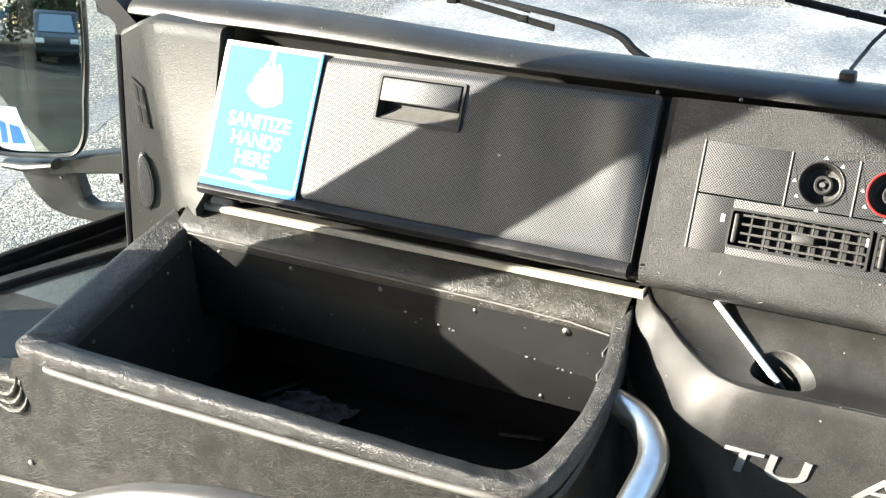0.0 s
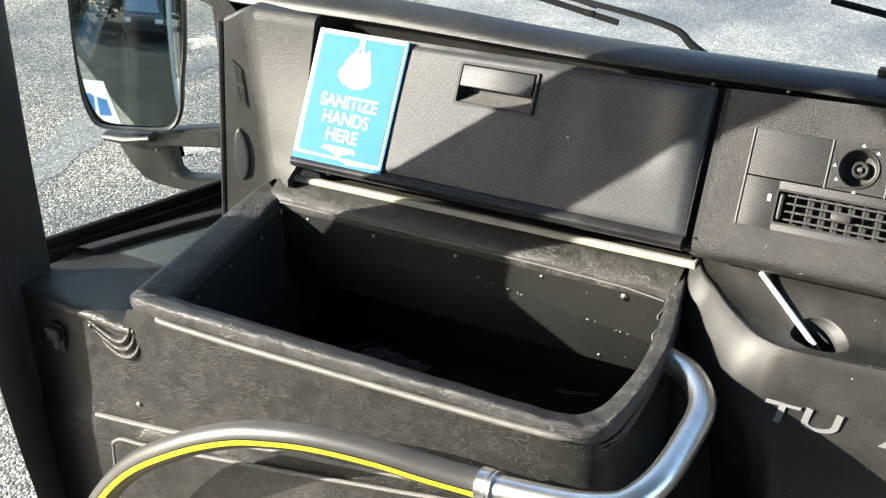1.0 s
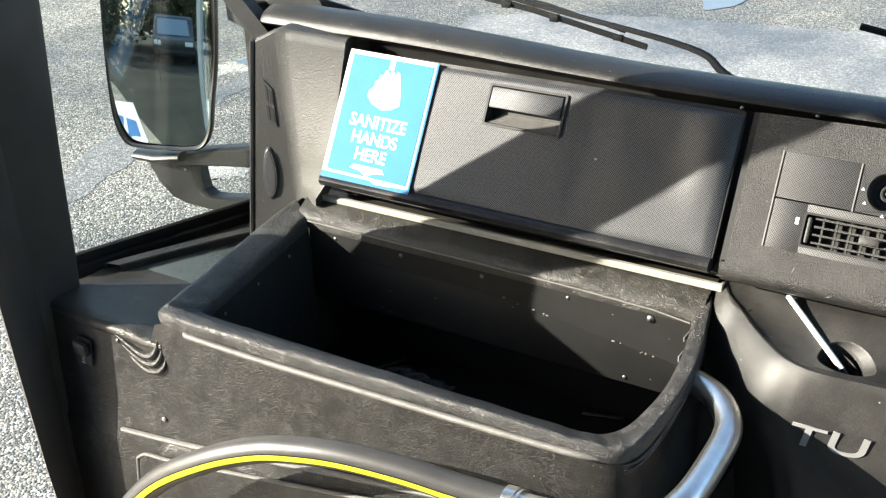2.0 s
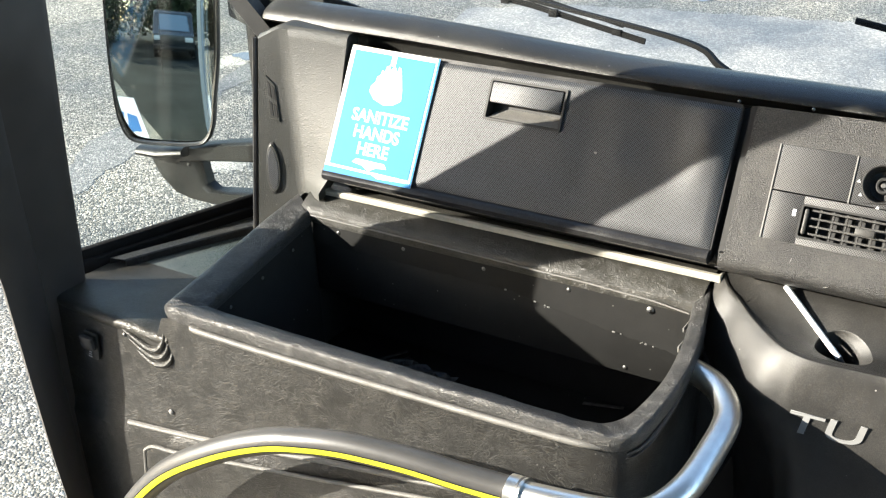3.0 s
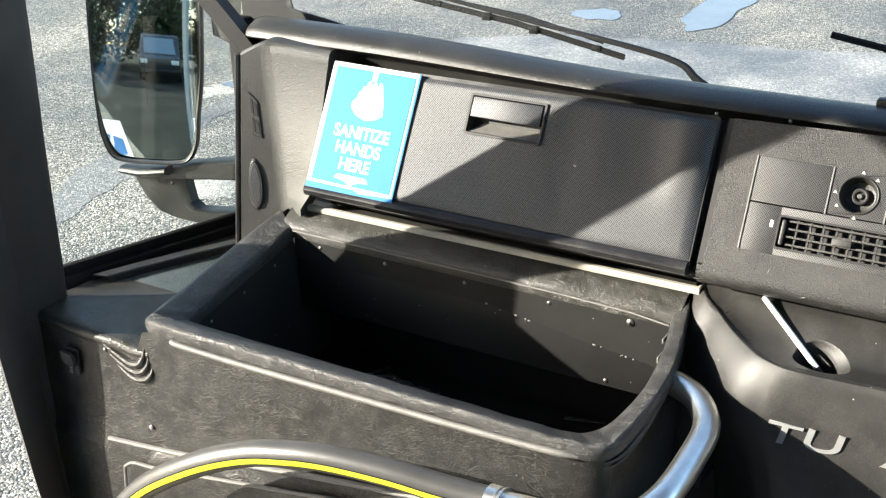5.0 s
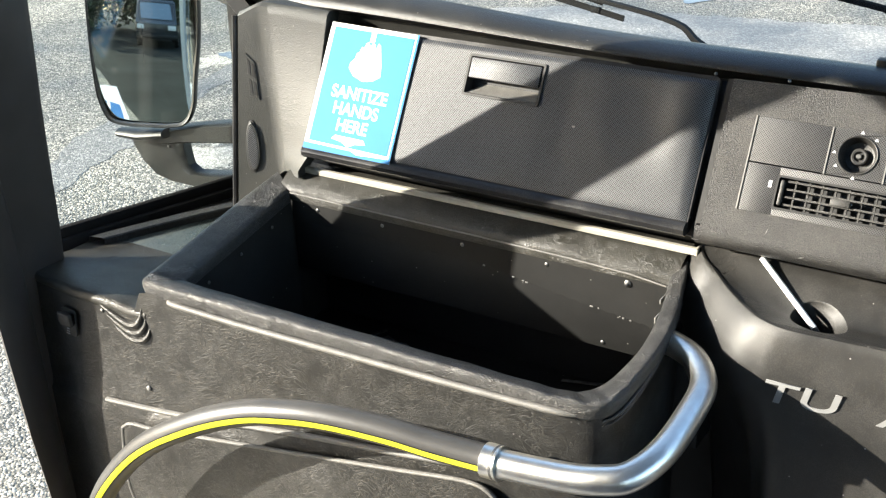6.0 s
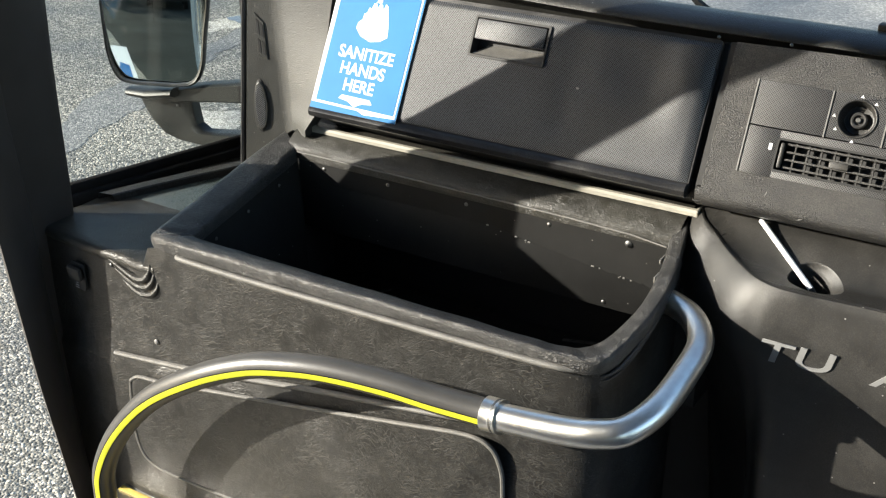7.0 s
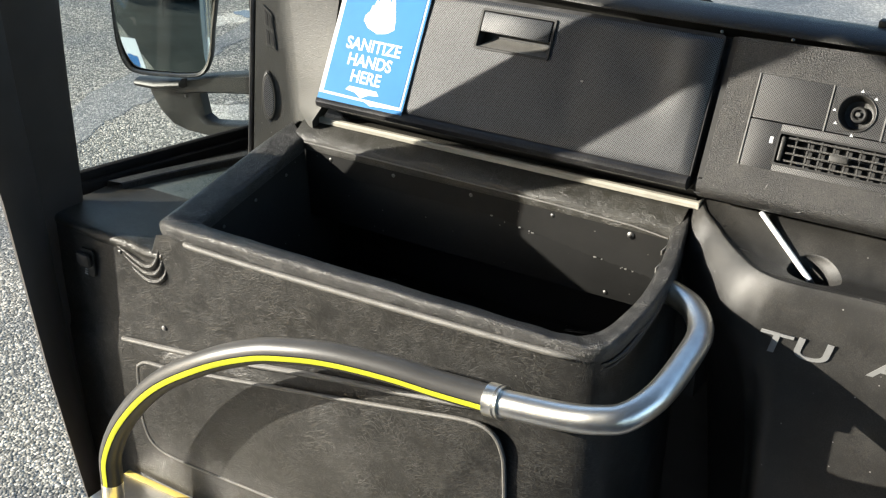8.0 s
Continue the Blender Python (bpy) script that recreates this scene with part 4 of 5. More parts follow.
SLOT = ((0.32, 1.326), (0.64, 1.300), (0.70, 1.230), (0.40, 1.252))
raised(SLOT, 0.0014, "slot_plate", TRIM, "slotted switch blank")
for u0, v0, u1, v1 in ((0.14, 0.10, 0.42, 0.44), (0.58, 0.10, 0.88, 0.44), (0.14, 0.56, 0.42, 0.90), (0.58, 0.56, 0.88, 0.90)):
    raised(between(SLOT, u0, v0, u1, v1), 0.0018, "slot", BLACK, "dark slot", 0.0002)
RING = [(math.cos(a * math.pi / 16), math.sin(a * math.pi / 16)) for a in range(32)]
raised([(0.42 + 0.185 * c - 0.06 * d, 1.165 + 0.048 * d) for c, d in RING], 0.0012, "speaker_shadow_gap", BLACK, "dark joint round the speaker")
raised([(0.42 + 0.165 * c - 0.06 * d, 1.165 + 0.0445 * d) for c, d in RING], 0.0030, "speaker_ring", TRIM, "oval speaker surround", 0.0016)
raised([(0.42 + 0.125 * c - 0.05 * d, 1.165 + 0.038 * d) for c, d in RING], 0.0034, "speaker_mesh", PERF, "perforated oval speaker mesh", 0.0003)

part("edge_bead", sweep([trim_row(k / 12)[1] + Vector((-0.003, -0.003, 0)) for k in range(13)], ring(0.0042, 8)), GLOSSBLACK, corner, "black edge bead")

# black border in the lower corner of the windscreen
bm = bmesh.new()
bm.faces.new([bm.verts.new(p) for p in ((-0.30, 0.200, 1.36), (-0.20, 0.200, 1.33), (0.03, 0.200, 1.37), (-0.007, 0.200, 1.399), (-0.06, 0.200, 1.409), (-0.129, 0.200, 1.419), (-0.145, 0.195, 1.50), (-0.30, 0.195, 1.50))])
geomx = bmesh.ops.extrude_face_region(bm, geom=list(bm.faces))
bmesh.ops.translate(bm, verts=[v for v in geomx["geom"] if isinstance(v, bmesh.types.BMVert)], vec=(0, 0.004, 0))
tagged(part("windscreen_border", bm, BLACK, smooth=False), "black border in the windscreen corner", "border", kind="structure")


# ---------------------------------------------------------------- storage box
box = thing("storage_box", "open black leatherette storage box beside the dashboard", "storage box")
INNER = [(0.0, 0.002), (0.0, -0.06), (0.0, -0.13), (0.0, -0.19), (0.001, -0.222), (0.006, -0.230), (0.03, -0.232), (0.12, -0.232), (0.25, -0.232), (0.38, -0.232), (0.50, -0.232), (0.555, -0.231), (0.580, -0.225), (0.596, -0.208), (0.605, -0.18), (0.611, -0.13), (0.606, -0.07), (0.598, -0.03), (0.590, 0.002)]
OUTER = [(-0.046, 0.030), (-0.050, -0.04), (-0.051, -0.12), (-0.052, -0.20), (-0.053, -0.246), (-0.050, -0.258), (-0.02, -0.263), (0.12, -0.264), (0.25, -0.264), (0.38, -0.264), (0.50, -0.264), (0.575, -0.263), (0.610, -0.258), (0.628, -0.237), (0.633, -0.20), (0.635, -0.14), (0.629, -0.07), (0.617, -0.02), (0.602, 0.040)]


def rim_pt(a, b, f, h):
    x, y = a[0] + (b[0] - a[0]) * f, a[1] + (b[1] - a[1]) * f
    return Vector((x, y, rim_z(y) + h))


PROFILE = [(0.0, -0.020), (0.0, -0.005), (0.04, -0.0012), (0.14, 0.0012), (0.40, 0.0030), (0.62, 0.0046), (0.78, 0.0056), (0.89, 0.0054), (0.955, 0.0036), (0.99, 0.0004), (1.0, -0.0040), (0.995, -0.0090), (0.975, -0.0135)]


def dense(pts, n=4):
    return [(p.x, p.y) for p in smooth_path([(x, y, 0) for x, y in pts], n)]


IN_D, OUT_D = dense(INNER), dense(OUTER)
rnd = random.Random(4)
rows = []
for i, (a, b) in enumerate(zip(IN_D, OUT_D)):
    wob = 0.0008 * math.sin(i * 1.7) + rnd.uniform(-0.0004, 0.0004)
    lift = 0.009 * min(1.0, max(0.0, b[0] / 0.5)) * min(1.0, max(0.0, (-b[1] - 0.12) / 0.12))      # the front edge rises to the right
    rows.append([rim_pt(a, b, f, h + lift * f + (wob if 0.05 < f < 0.95 else 0)) for f, h in PROFILE])
part("rim", loft(rows), RIM, box, "worn padded black rim")

# back ledge, running up to the cream strip
rows = []
for x in [-0.02 + 0.62 * k / 26 for k in range(27)]:
    w = 0.0008 * math.sin(x * 60)
    rows.append([Vector((x, 0.001, rim_z(0) - 0.016)), Vector((x, 0.0, rim_z(0) - 0.003 + w)), Vector((x, 0.003, rim_z(0.004) + 0.0020 + w)), Vector((x, 0.012, 1.1585 + w)), Vector((x, 0.026, 1.1665)), Vector((x, 0.040, 1.1715)), Vector((x, 0.060, 1.1725))])
part("back_ledge", loft(rows), LEDGE, box, "creased leatherette back ledge")
# turned edge bead along the back and sides of the opening
part("edge_bead", sweep([Vector((0.002, -0.001, rim_z(0) - 0.004)), Vector((0.3, -0.0015, rim_z(0) - 0.004)), Vector((0.45, -0.002, rim_z(0) - 0.005)), Vector((0.54, -0.003, rim_z(0) - 0.007)), Vector((0.590, -0.006, rim_z(0) - 0.011))], ring(0.0012, 8)), PIPING, box, "thin rubbed edge bead")

# outer skin: front, rounded corner and right side
SKIN = [(-0.300, -0.250), (-0.20, -0.258), (-0.10, -0.261), (-0.02, -0.262), (0.12, -0.262), (0.25, -0.262), (0.38, -0.262), (0.50, -0.261), (0.565, -0.259), (0.602, -0.251), (0.622, -0.232), (0.628, -0.20), (0.629, -0.14), (0.622, -0.07), (0.612, -0.02), (0.60, 0.05)]
SKIN = dense(SKIN, 5)


def skin_top(x, y):
    """The skin ends under the rim, and at the arm's height beside the box."""
    t = min(1, max(0, (x + 0.078) / 0.028))
    t = t * t * (3 - 2 * t)
    return 1.0435 * (1 - t) + (rim_z(y) - 0.0105) * t


rows = []
LEVELS = [0.0, 0.012, 0.05, 0.12, 0.165, 0.175, 0.181, 0.187, 0.20, 0.28, 0.36, 0.5]
for lev in LEVELS:
    r = []
    for x, y in SKIN:
        top = skin_top(x, y)
        crease = 0.911 + 0.10 * (min(x, 0.5) - 0.1)
        z = top - lev * (top - 0.56) / 0.5
        w = min(1.0, max(0.0, (x - 0.50) / 0.12))
        w = w * w * (3 - 2 * w)
        step = 0.006 * (1 - w) / (1 + math.exp((z - crease) * 700))
        r.append(Vector((x - 0.03 * w * max(0.0, 1.06 - z), y - step, z)))
    rows.append(r)
part("front_skin", loft(rows), LEATHER, box, "creased black leatherette skin")
# piping bead below the front rim
part("piping", sweep(smooth_path([(0.000, -0.2630, 1.0845), (0.020, -0.2665, 1.0850), (0.13, -0.2680, 1.0862), (0.27, -0.2680, 1.0895), (0.43, -0.2680, 1.0935), (0.53, -0.2665, 1.0960), (0.575, -0.2630, 1.0965), (0.604, -0.2540, 1.0955)], 8), lambda s: ring(0.0042 - 0.0022 * max(0.0, (s - 0.85) / 0.15), 12)), PIPING, box, "raised piping bead")

# the rim's folded skirt round the corner and up the side
for drop, r in ((0.0150, 0.0030), (0.0215, 0.0016)):
    part("rim_fold", sweep(smooth_path([(x, y, rim_z(y) - drop) for x, y in ((0.6155, -0.2445), (0.6255, -0.2300), (0.6310, -0.2000), (0.6320, -0.1400), (0.6255, -0.0700), (0.6150, -0.0200))], 6), lambda s: ring(r * (0.35 + 0.65 * min(1.0, s * 4)), 10)), RIM, box, "soft fold under the rim")

# embossed pocket on the front
pocket = [(-0.117, 0.856), (-0.098, 0.868), (-0.05, 0.874), (0.07, 0.896), (0.21, 0.922), (0.36, 0.951), (0.455, 0.969), (0.490, 0.964), (0.505, 0.940), (0.509, 0.905), (0.510, 0.80), (0.500, 0.735), (0.46, 0.720), (0.127, 0.714), (-0.04, 0.709), (-0.095, 0.715), (-0.117, 0.738), (-0.123, 0.79)]
pp = [(p.x, p.y) for p in smooth_path([(x, z, 0) for x, z in pocket + pocket[:1]], 5)][:-1]
FM = Matrix.Translation((0, -0.2665, 0)) @ Matrix.Rotation(math.pi / 2, 4, "X")
part("pocket", prism(pp, 0.007, FM, bevel=0.005), LEATHER, box, "embossed pocket panel")
path = [Vector((x, -0.2690, z)) for x, z in [(-0.145, 0.893), (-0.02, 0.909), (0.064, 0.923), (0.224, 0.952), (0.37, 0.975), (0.46, 0.990)]]
part("pocket_edge_bead", sweep(smooth_path([Vector((x, -0.2725, z)) for x, z in pocket + pocket[:1]], 5), ring(0.0028, 8)), PIPING, box, "rubbed bead round the pocket")
part("pocket_bead", sweep(smooth_path(path, 6), ring(0.0040, 8)), PIPING, box, "raised bead over the pocket")

# liner
LZ = 0.915
wall_in = []
for (a, b) in zip(IN_D, OUT_D):
    wall_in.append((a[0] + (b[0] - a[0]) * 0.02, a[1] + (b[1] - a[1]) * 0.02))
wall_in = [(wall_in[0][0] - 0.04, wall_in[0][1] + 0.010)] + wall_in + [(wall_in[-1][0] + 0.03, wall_in[-1][1] + 0.010)]
rows = [[Vector((x, y, rim_z(y) - 0.012)) for x, y in wall_in], [Vector((0.295 + (x - 0.295) * 0.97, -0.115 + (y + 0.115) * 0.97, 1.00)) for x, y in wall_in], [Vector((0.295 + (x - 0.295) * 0.94, -0.115 + (y + 0.115) * 0.9, LZ)) for x, y in wall_in]]
part("liner_wall", loft(rows), LINER, box, "dark side lining")
bm = bmesh.new()
block(bm, (-0.02, -0.221, LZ - 0.006), (0.590, 0.10, LZ + 0.004), 0.002)
part("liner_floor", bm, LINER, box)
bm = bmesh.new()
block(bm, (-0.03, 0.080, LZ), (0.63, 0.085, 1.10), 0.001)
part("back_panel", bm, BLACK, box, "dark back panel")
for x0, x1 in ((-0.050, -0.004), (0.600, 0.640)):
    bm = bmesh.new()
    block(bm, (x0, 0.004, LZ - 0.004), (x1, 0.085, 1.112), 0.001)
    part("liner_return", bm, BLACK, box)
# back lining sheet in two strips, with rivets
rnd = random.Random(12)
front, back = [], []
for k in range(119):
    x = 0.002 + 0.005 * k
    cut = 1.1030 - 0.033 * max(0.0, (x - 0.34) / 0.25) ** 0.8 + rnd.uniform(-0.0010, 0.0010)
    front.append([Vector((x, 0.0025, z)) for z in (1.142, 1.125, cut + 0.001, cut)])
    back.append([Vector((x, 0.0055, z)) for z in (1.142, 1.125, cut + 0.001, cut)])
bm = loft([f + b[::-1] for f, b in zip(front, back)], closed=True, caps=True)
part("back_strip", bm, LINER, box, "upper lining strip with a ragged edge")
for k in range(9):
    f = front[rnd.randrange(62, 118)][-1]
    w = rnd.uniform(0.0008, 0.0022)
    bm = bmesh.new()
    block(bm, (f.x - w, 0.0012, f.z - 0.0008), (f.x + w, 0.0030, f.z + rnd.uniform(0.0004, 0.0016)), 0.0003)
    part("torn_edge", bm, PALE_MARK, box)
bm = bmesh.new()
block(bm, (0.002, 0.006, 1.023), (0.585, 0.009, 1.108), 0.001)
part("back_strip", bm, LINER, box, "lower lining strip")


def rivet(x, y, z, r, way, mat):
    bm = bmesh.new()
    M = Matrix.Translation((x, y, z)) @ Vector(way).to_track_quat("Z", "Y").to_matrix().to_4x4()
    rows = [[M @ Vector((q * math.cos(k * math.pi / 6), q * math.sin(k * math.pi / 6), h)) for k in range(12)] for q, h in ((r, 0), (r, r * 0.3), (r * 0.6, r * 0.6), (r * 0.02, r * 0.65))]
    return part("rivet", loft(rows, closed=True, bm=bm), mat, box)


for x in (0.0486, 0.1621, 0.293, 0.4214):
    rivet(x, 0.003, 1.126, 0.0030, (0, -1, 0), SCREW)
rivet(0.5359, 0.003, 1.126, 0.0052, (0, -1, 0), SCREW)
rivet(0.503, 0.006, 1.031, 0.003, (0, -1, 0), SCREW)
rivet(0.5359, -0.0003, 1.126, 0.0020, (0, -1, 0), BLACK)
for y in (-0.05, -0.12, -0.19):
    rivet(0.0045, y, rim_z(y) - 0.03, 0.0026, (1, 0, 0), SCREW)
rivet(-0.135, -0.2605, 1.036, 0.003, (0, -1, 0), SCREW)
rivet(-0.0618, -0.2625, 0.933, 0.0042, (0, -1, 0), PALE_MARK)
# torn lining edge at the right end
for y, l, h in ((-0.030, 0.022, 0.002), (-0.066, 0.016, 0.004)):
    x = 0.590 + 0.014 * min(1.0, -y / 0.07)
    bm = bmesh.new()
    block(bm, (x - 0.0008, y - l / 2, rim_z(y) - 0.010 - h), (x + 0.0012, y + l / 2, rim_z(y) - 0.006), 0.0006)
    part("torn_edge", bm, PALE_MARK, box, "pale torn lining edge")

# litter lying at the bottom of the box
litter = thing("litter", "crumpled scrap of printed wrapper in the box", "litter")
rows = []
for j in range(7):
    rows.append([Vector((0.11 + 0.11 * i / 9 + 0.02 * j / 6, -0.025 + 0.055 * j / 6 - 0.012 * i / 9, LZ + 0.0055 + 0.010 * abs(math.sin(i * 1.9 + j * 1.1)))) for i in range(10)])
part("wrapper", loft(rows), PAPER, litter, smooth=False)
for x, y, a, l in ((0.095, 0.0, 0.9, 0.06), (0.13, 0.04, -0.5, 0.07), (0.42, 0.055, 0.1, 0.06)):
    bm = bmesh.new()
    block(bm, (0, 0, 0), (l, 0.007, 0.0012), 0.0004, Matrix.Translation((x, y, LZ + 0.0045)) @ Matrix.Rotation(a, 4, "Z") @ Matrix.Rotation(-0.12, 4, "Y"))
    part("scrap", bm, PAPER, litter)

# ---------------------------------------------------------------- arm and side trim left of the box
arm = thing("side_ledge", "black leatherette ledge with a dark inlaid recess under the window", "ledge")
AT = 1.058
rows = []
for x in [-0.300 + 0.005 * k for k in range(51)]:
    f = -0.262 + 0.012 * max(0, (-0.18 - x) / 0.12)
    dip = -0.0035 * math.exp(-((x + 0.080) / 0.022) ** 2)
    nose = [Vector((x, f + dy, AT + dz + dip)) for dy, dz in ((0.002, -0.016), (-0.0008, -0.0110), (-0.0012, -0.0075), (-0.0002, -0.0040), (0.0026, -0.0012), (0.0070, 0.0002), (0.0200, 0.0008))]
    rows.append(nose + [Vector((x, -0.18, AT - 0.004)), Vector((x, -0.165, AT - 0.006)), Vector((x, 0.20, AT - 0.014)), Vector((x, 0.20, AT - 0.03))])
# paler leather here: the window's reflection is put into the colour
part("ledge", loft(rows), LEDGE, arm, "padded ledge")
inlay = [(-0.268, -0.120), (-0.10, -0.172), (-0.055, -0.180), (-0.055, 0.12), (-0.175, 0.12), (-0.205, 0.06)]
part("inlay", prism(inlay, 0.003, Matrix.Translation((0, 0, AT - 0.0105)), bevel=0.001), GLOSSGREEN, arm, "smooth dark inlay")
bm = loft([[Vector((x - 0.030, y - 0.006, AT - 0.012)), Vector((x - 0.026, y - 0.005, AT + 0.004)), Vector((x - 0.003, y, AT + 0.004)), Vector((x, y + 0.001, AT + 0.002)), Vector((x + 0.001, y + 0.001, AT - 0.010))] for x, y in ((-0.268, -0.124), (-0.240, -0.062), (-0.205, 0.010), (-0.172, 0.072), (-0.150, 0.120))])
part("inlay_lip", bm, LEATHER, arm, "raised lip beside the inlay")
# moulded ridges where the ledge meets the box
for k in range(3):
    q = 0.011 * k
    path = smooth_path([(-0.140 + q * 1.2, -0.2605, 1.046 - q * 1.25), (-0.110 + q * 0.6, -0.2625, 1.037 - q * 1.1), (-0.085 + q * 0.3, -0.2635, 1.030 - q), (-0.068 + q * 0.4, -0.2635, 1.033 - q), (-0.058 + q * 0.5, -0.2625, 1.046 - q * 1.1), (-0.056 + q * 0.5, -0.260, 1.062 - q * 1.3)], 6)
    part("ridge", sweep(path, lambda s: ring(0.0012 + 0.0038 * math.sin(math.pi * s), 8)), LEATHER, arm, "moulded ridge")

# inner wall behind the jamb, under the ledge
bm = bmesh.new()
block(bm, (-0.31, -0.245, 0.34), (-0.05, 0.20, 1.03), 0.004)
tagged(part("cab_lining", bm, BLACK), "matt black inner side lining below the ledge", "lining", kind="structure")

# toggle switch on the jamb
switch = thing("door_switch", "small black rocker switch on the jamb", "switch")
SM = Matrix.Translation((-0.205, -0.2615, 1.000)) @ Matrix.Rotation(math.pi / 2, 4, "X") @ Matrix.Rotation(radians(-4), 4, "Z")
part("bezel", prism(rounded(-0.012, -0.020, 0.014, 0.024, 0.004), 0.003, SM, bevel=0.0015), BLACK, switch)
bm = bmesh.new()
block(bm, (-0.012, -0.001, 0.002), (0.014, 0.023, 0.012), 0.005, SM @ Matrix.Rotation(radians(10), 4, "X"))
part("rocker", bm, BLACK, switch)
for k in range(3):
    bm = bmesh.new()
    block(bm, (-0.004 + 0.001 * k, -0.017 + 0.004 * k, 0.005), (0.003, -0.0155 + 0.004 * k, 0.0056), 0, SM)
    part("symbol_bar", bm, GREYLETTER, switch, "pale symbol stroke")

# ---------------------------------------------------------------- grab rail
rail = thing("grab_rail", "bent steel grab rail with a black sleeve and yellow stripe", "grab rail")
RAIL = [(-0.131, -0.345, 0.628), (-0.125, -0.345, 0.689), (-0.117, -0.345, 0.745), (-0.073, -0.345, 0.823), (0.004, -0.345, 0.907), (0.101, -0.345, 0.974), (0.182, -0.339, 1.013), (0.247, -0.334, 1.031), (0.308, -0.328, 1.040), (0.386, -0.321, 1.043), (0.446, -0.316, 1.041), (0.508, -0.311, 1.041), (0.539, -0.312, 1.044), (0.606, -0.312, 1.053), (0.645, -0.309, 1.061), (0.672, -0.297, 1.068), (0.690, -0.258, 1.079), (0.695, -0.200, 1.091), (0.692, -0.145, 1.102), (0.667, -0.105, 1.107), (0.637, -0.085, 1.108), (0.618, -0.080, 1.108)]
dense_rail = smooth_path(RAIL, 8)
i_foot, i_col = 8, 11 * 8 + 3
sleeve = part("sleeve", sweep(dense_rail[i_foot:i_col + 1], ring(0.0168, 20)), SLEEVE, rail, "ribbed black rubber sleeve")
part("tube", sweep(dense_rail[i_col:], lambda s: ring(0.0165 - 0.0010 * min(1.0, max(0.0, (s - 0.4) / 0.3)), 22)), CHROME, rail, "bare polished steel tube")
part("foot", sweep(dense_rail[:i_foot + 1], ring(0.0166, 20)), CHROME, rail, "steel foot")
fr = frames_along(dense_rail)


def stripe(a0, a1, r):
    rows = []
    for p, (t, s, u) in list(zip(dense_rail, fr))[i_foot:i_col - 1]:
        # angles run from the direction towards the seats, downwards
        out = (Vector((0, -1, 0)) - t * t.y * -1).normalized()
        side = t.cross(out).normalized()
        rows.append([p + (out * math.cos(a) + side * math.sin(a)) * r for a in [a0 + (a1 - a0) * k / 4 for k in range(5)]])
    return loft(rows)


part("stripe", stripe(radians(-4), radians(22), 0.0173), YELLOW, sleeve, "bright yellow stripe")
part("groove_line", stripe(radians(-9), radians(-4.5), 0.01715), RUBBER, sleeve, "dark groove beside the stripe")
part("groove_line", stripe(radians(22.5), radians(27), 0.01715), RUBBER, sleeve)
cpath = [Vector(p) for p in dense_rail[i_col - 3:i_col + 4]]
collar = part("collar", sweep(cpath, ring(0.0200, 22)), CHROME, rail, "clamped steel collar")
part("collar_groove", sweep(dense_rail[i_col + 1:i_col + 3], ring(0.0202, 22)), SCREW, collar)

# step plate with worn tape, on which the rail stands
step = thing("step_plate", "aluminium step edge with worn yellow tape", "step")
bm = bmesh.new()
block(bm, (-0.178, -0.400, 0.626), (0.36, -0.255, 0.640), 0.003)
plate = part("plate", bm, ALU, step)
for ya, yb in ((-0.281, -0.2705), (-0.392, -0.352)):
    bm = bmesh.new()
    block(bm, (-0.174, ya, 0.6402), (0.35, yb, 0.6414), 0.0004)
    part("tape", bm, TAPE, plate, "yellow adhesive tape")
tagged(boxed("step_riser", (-0.172, -0.375, 0.34), (0.35, -0.262, 0.626), BLACK), "black step riser under the box", "step", kind="structure")

# ---------------------------------------------------------------- cream strip under the glove compartment
cs = thing("cover_strip", "cream plastic cover strip along the back ledge", "strip")
part("strip", sweep([Vector((0.009, 0.034, 1.1735)), Vector((0.20, 0.034, 1.1745)), Vector((0.612, 0.034, 1.1765))], [(-0.004, -0.004), (0.005, -0.005), (0.0055, 0.0), (0.003, 0.003), (-0.0025, 0.003), (-0.0045, 0.0)]), STRIP, cs)
for xa, za in ((0.009, 1.1735), (0.612, 1.1765)):
    bm = bmesh.new()
    block(bm, (xa - 0.002, 0.0285, za - 0.0055), (xa + 0.002, 0.0395, za + 0.0036), 0.001)
    part("end_cap", bm, STRIP, cs)

# ---------------------------------------------------------------- centre console with tray
console = thing("centre_console", "black plastic centre console with a tray and raised silver letters", "console")
# the crisp edge between the flank and the scooped tray, from the dash round to the front
RIDGE = smooth_path([(0.612, 0.044, 1.180), (0.627, 0.021, 1.1755), (0.648, 0.003, 1.1700), (0.676, -0.026, 1.1645), (0.716, -0.061, 1.1605), (0.743, -0.073, 1.159), (0.768, -0.076, 1.1585), (0.804, -0.073, 1.158), (0.863, -0.070, 1.158), (0.95, -0.068, 1.158), (1.1, -0.068, 1.158), (1.4, -0.068, 1.158), (1.7, -0.068, 1.158)], 6)


def outwards(i):
    """Away from the tray, level, at the ridge's station i; and how far round to the flank it looks."""
    d = RIDGE[min(len(RIDGE) - 1, i + 1)] - RIDGE[max(0, i - 1)]
    n = Vector((d.y, -d.x, 0)).normalized()
    return n, min(1.0, max(0.0, -n.x / 0.6))


def down_ridge(out, front, dz):
    """The ridge pushed out (by out on the flank, by front along the front) and lowered by dz."""
    pts = []
    for i, p in enumerate(RIDGE):
        n, w = outwards(i)
        pts.append(p + n * (front + (out - front) * w) - Vector((0, 0, dz)))
    return pts


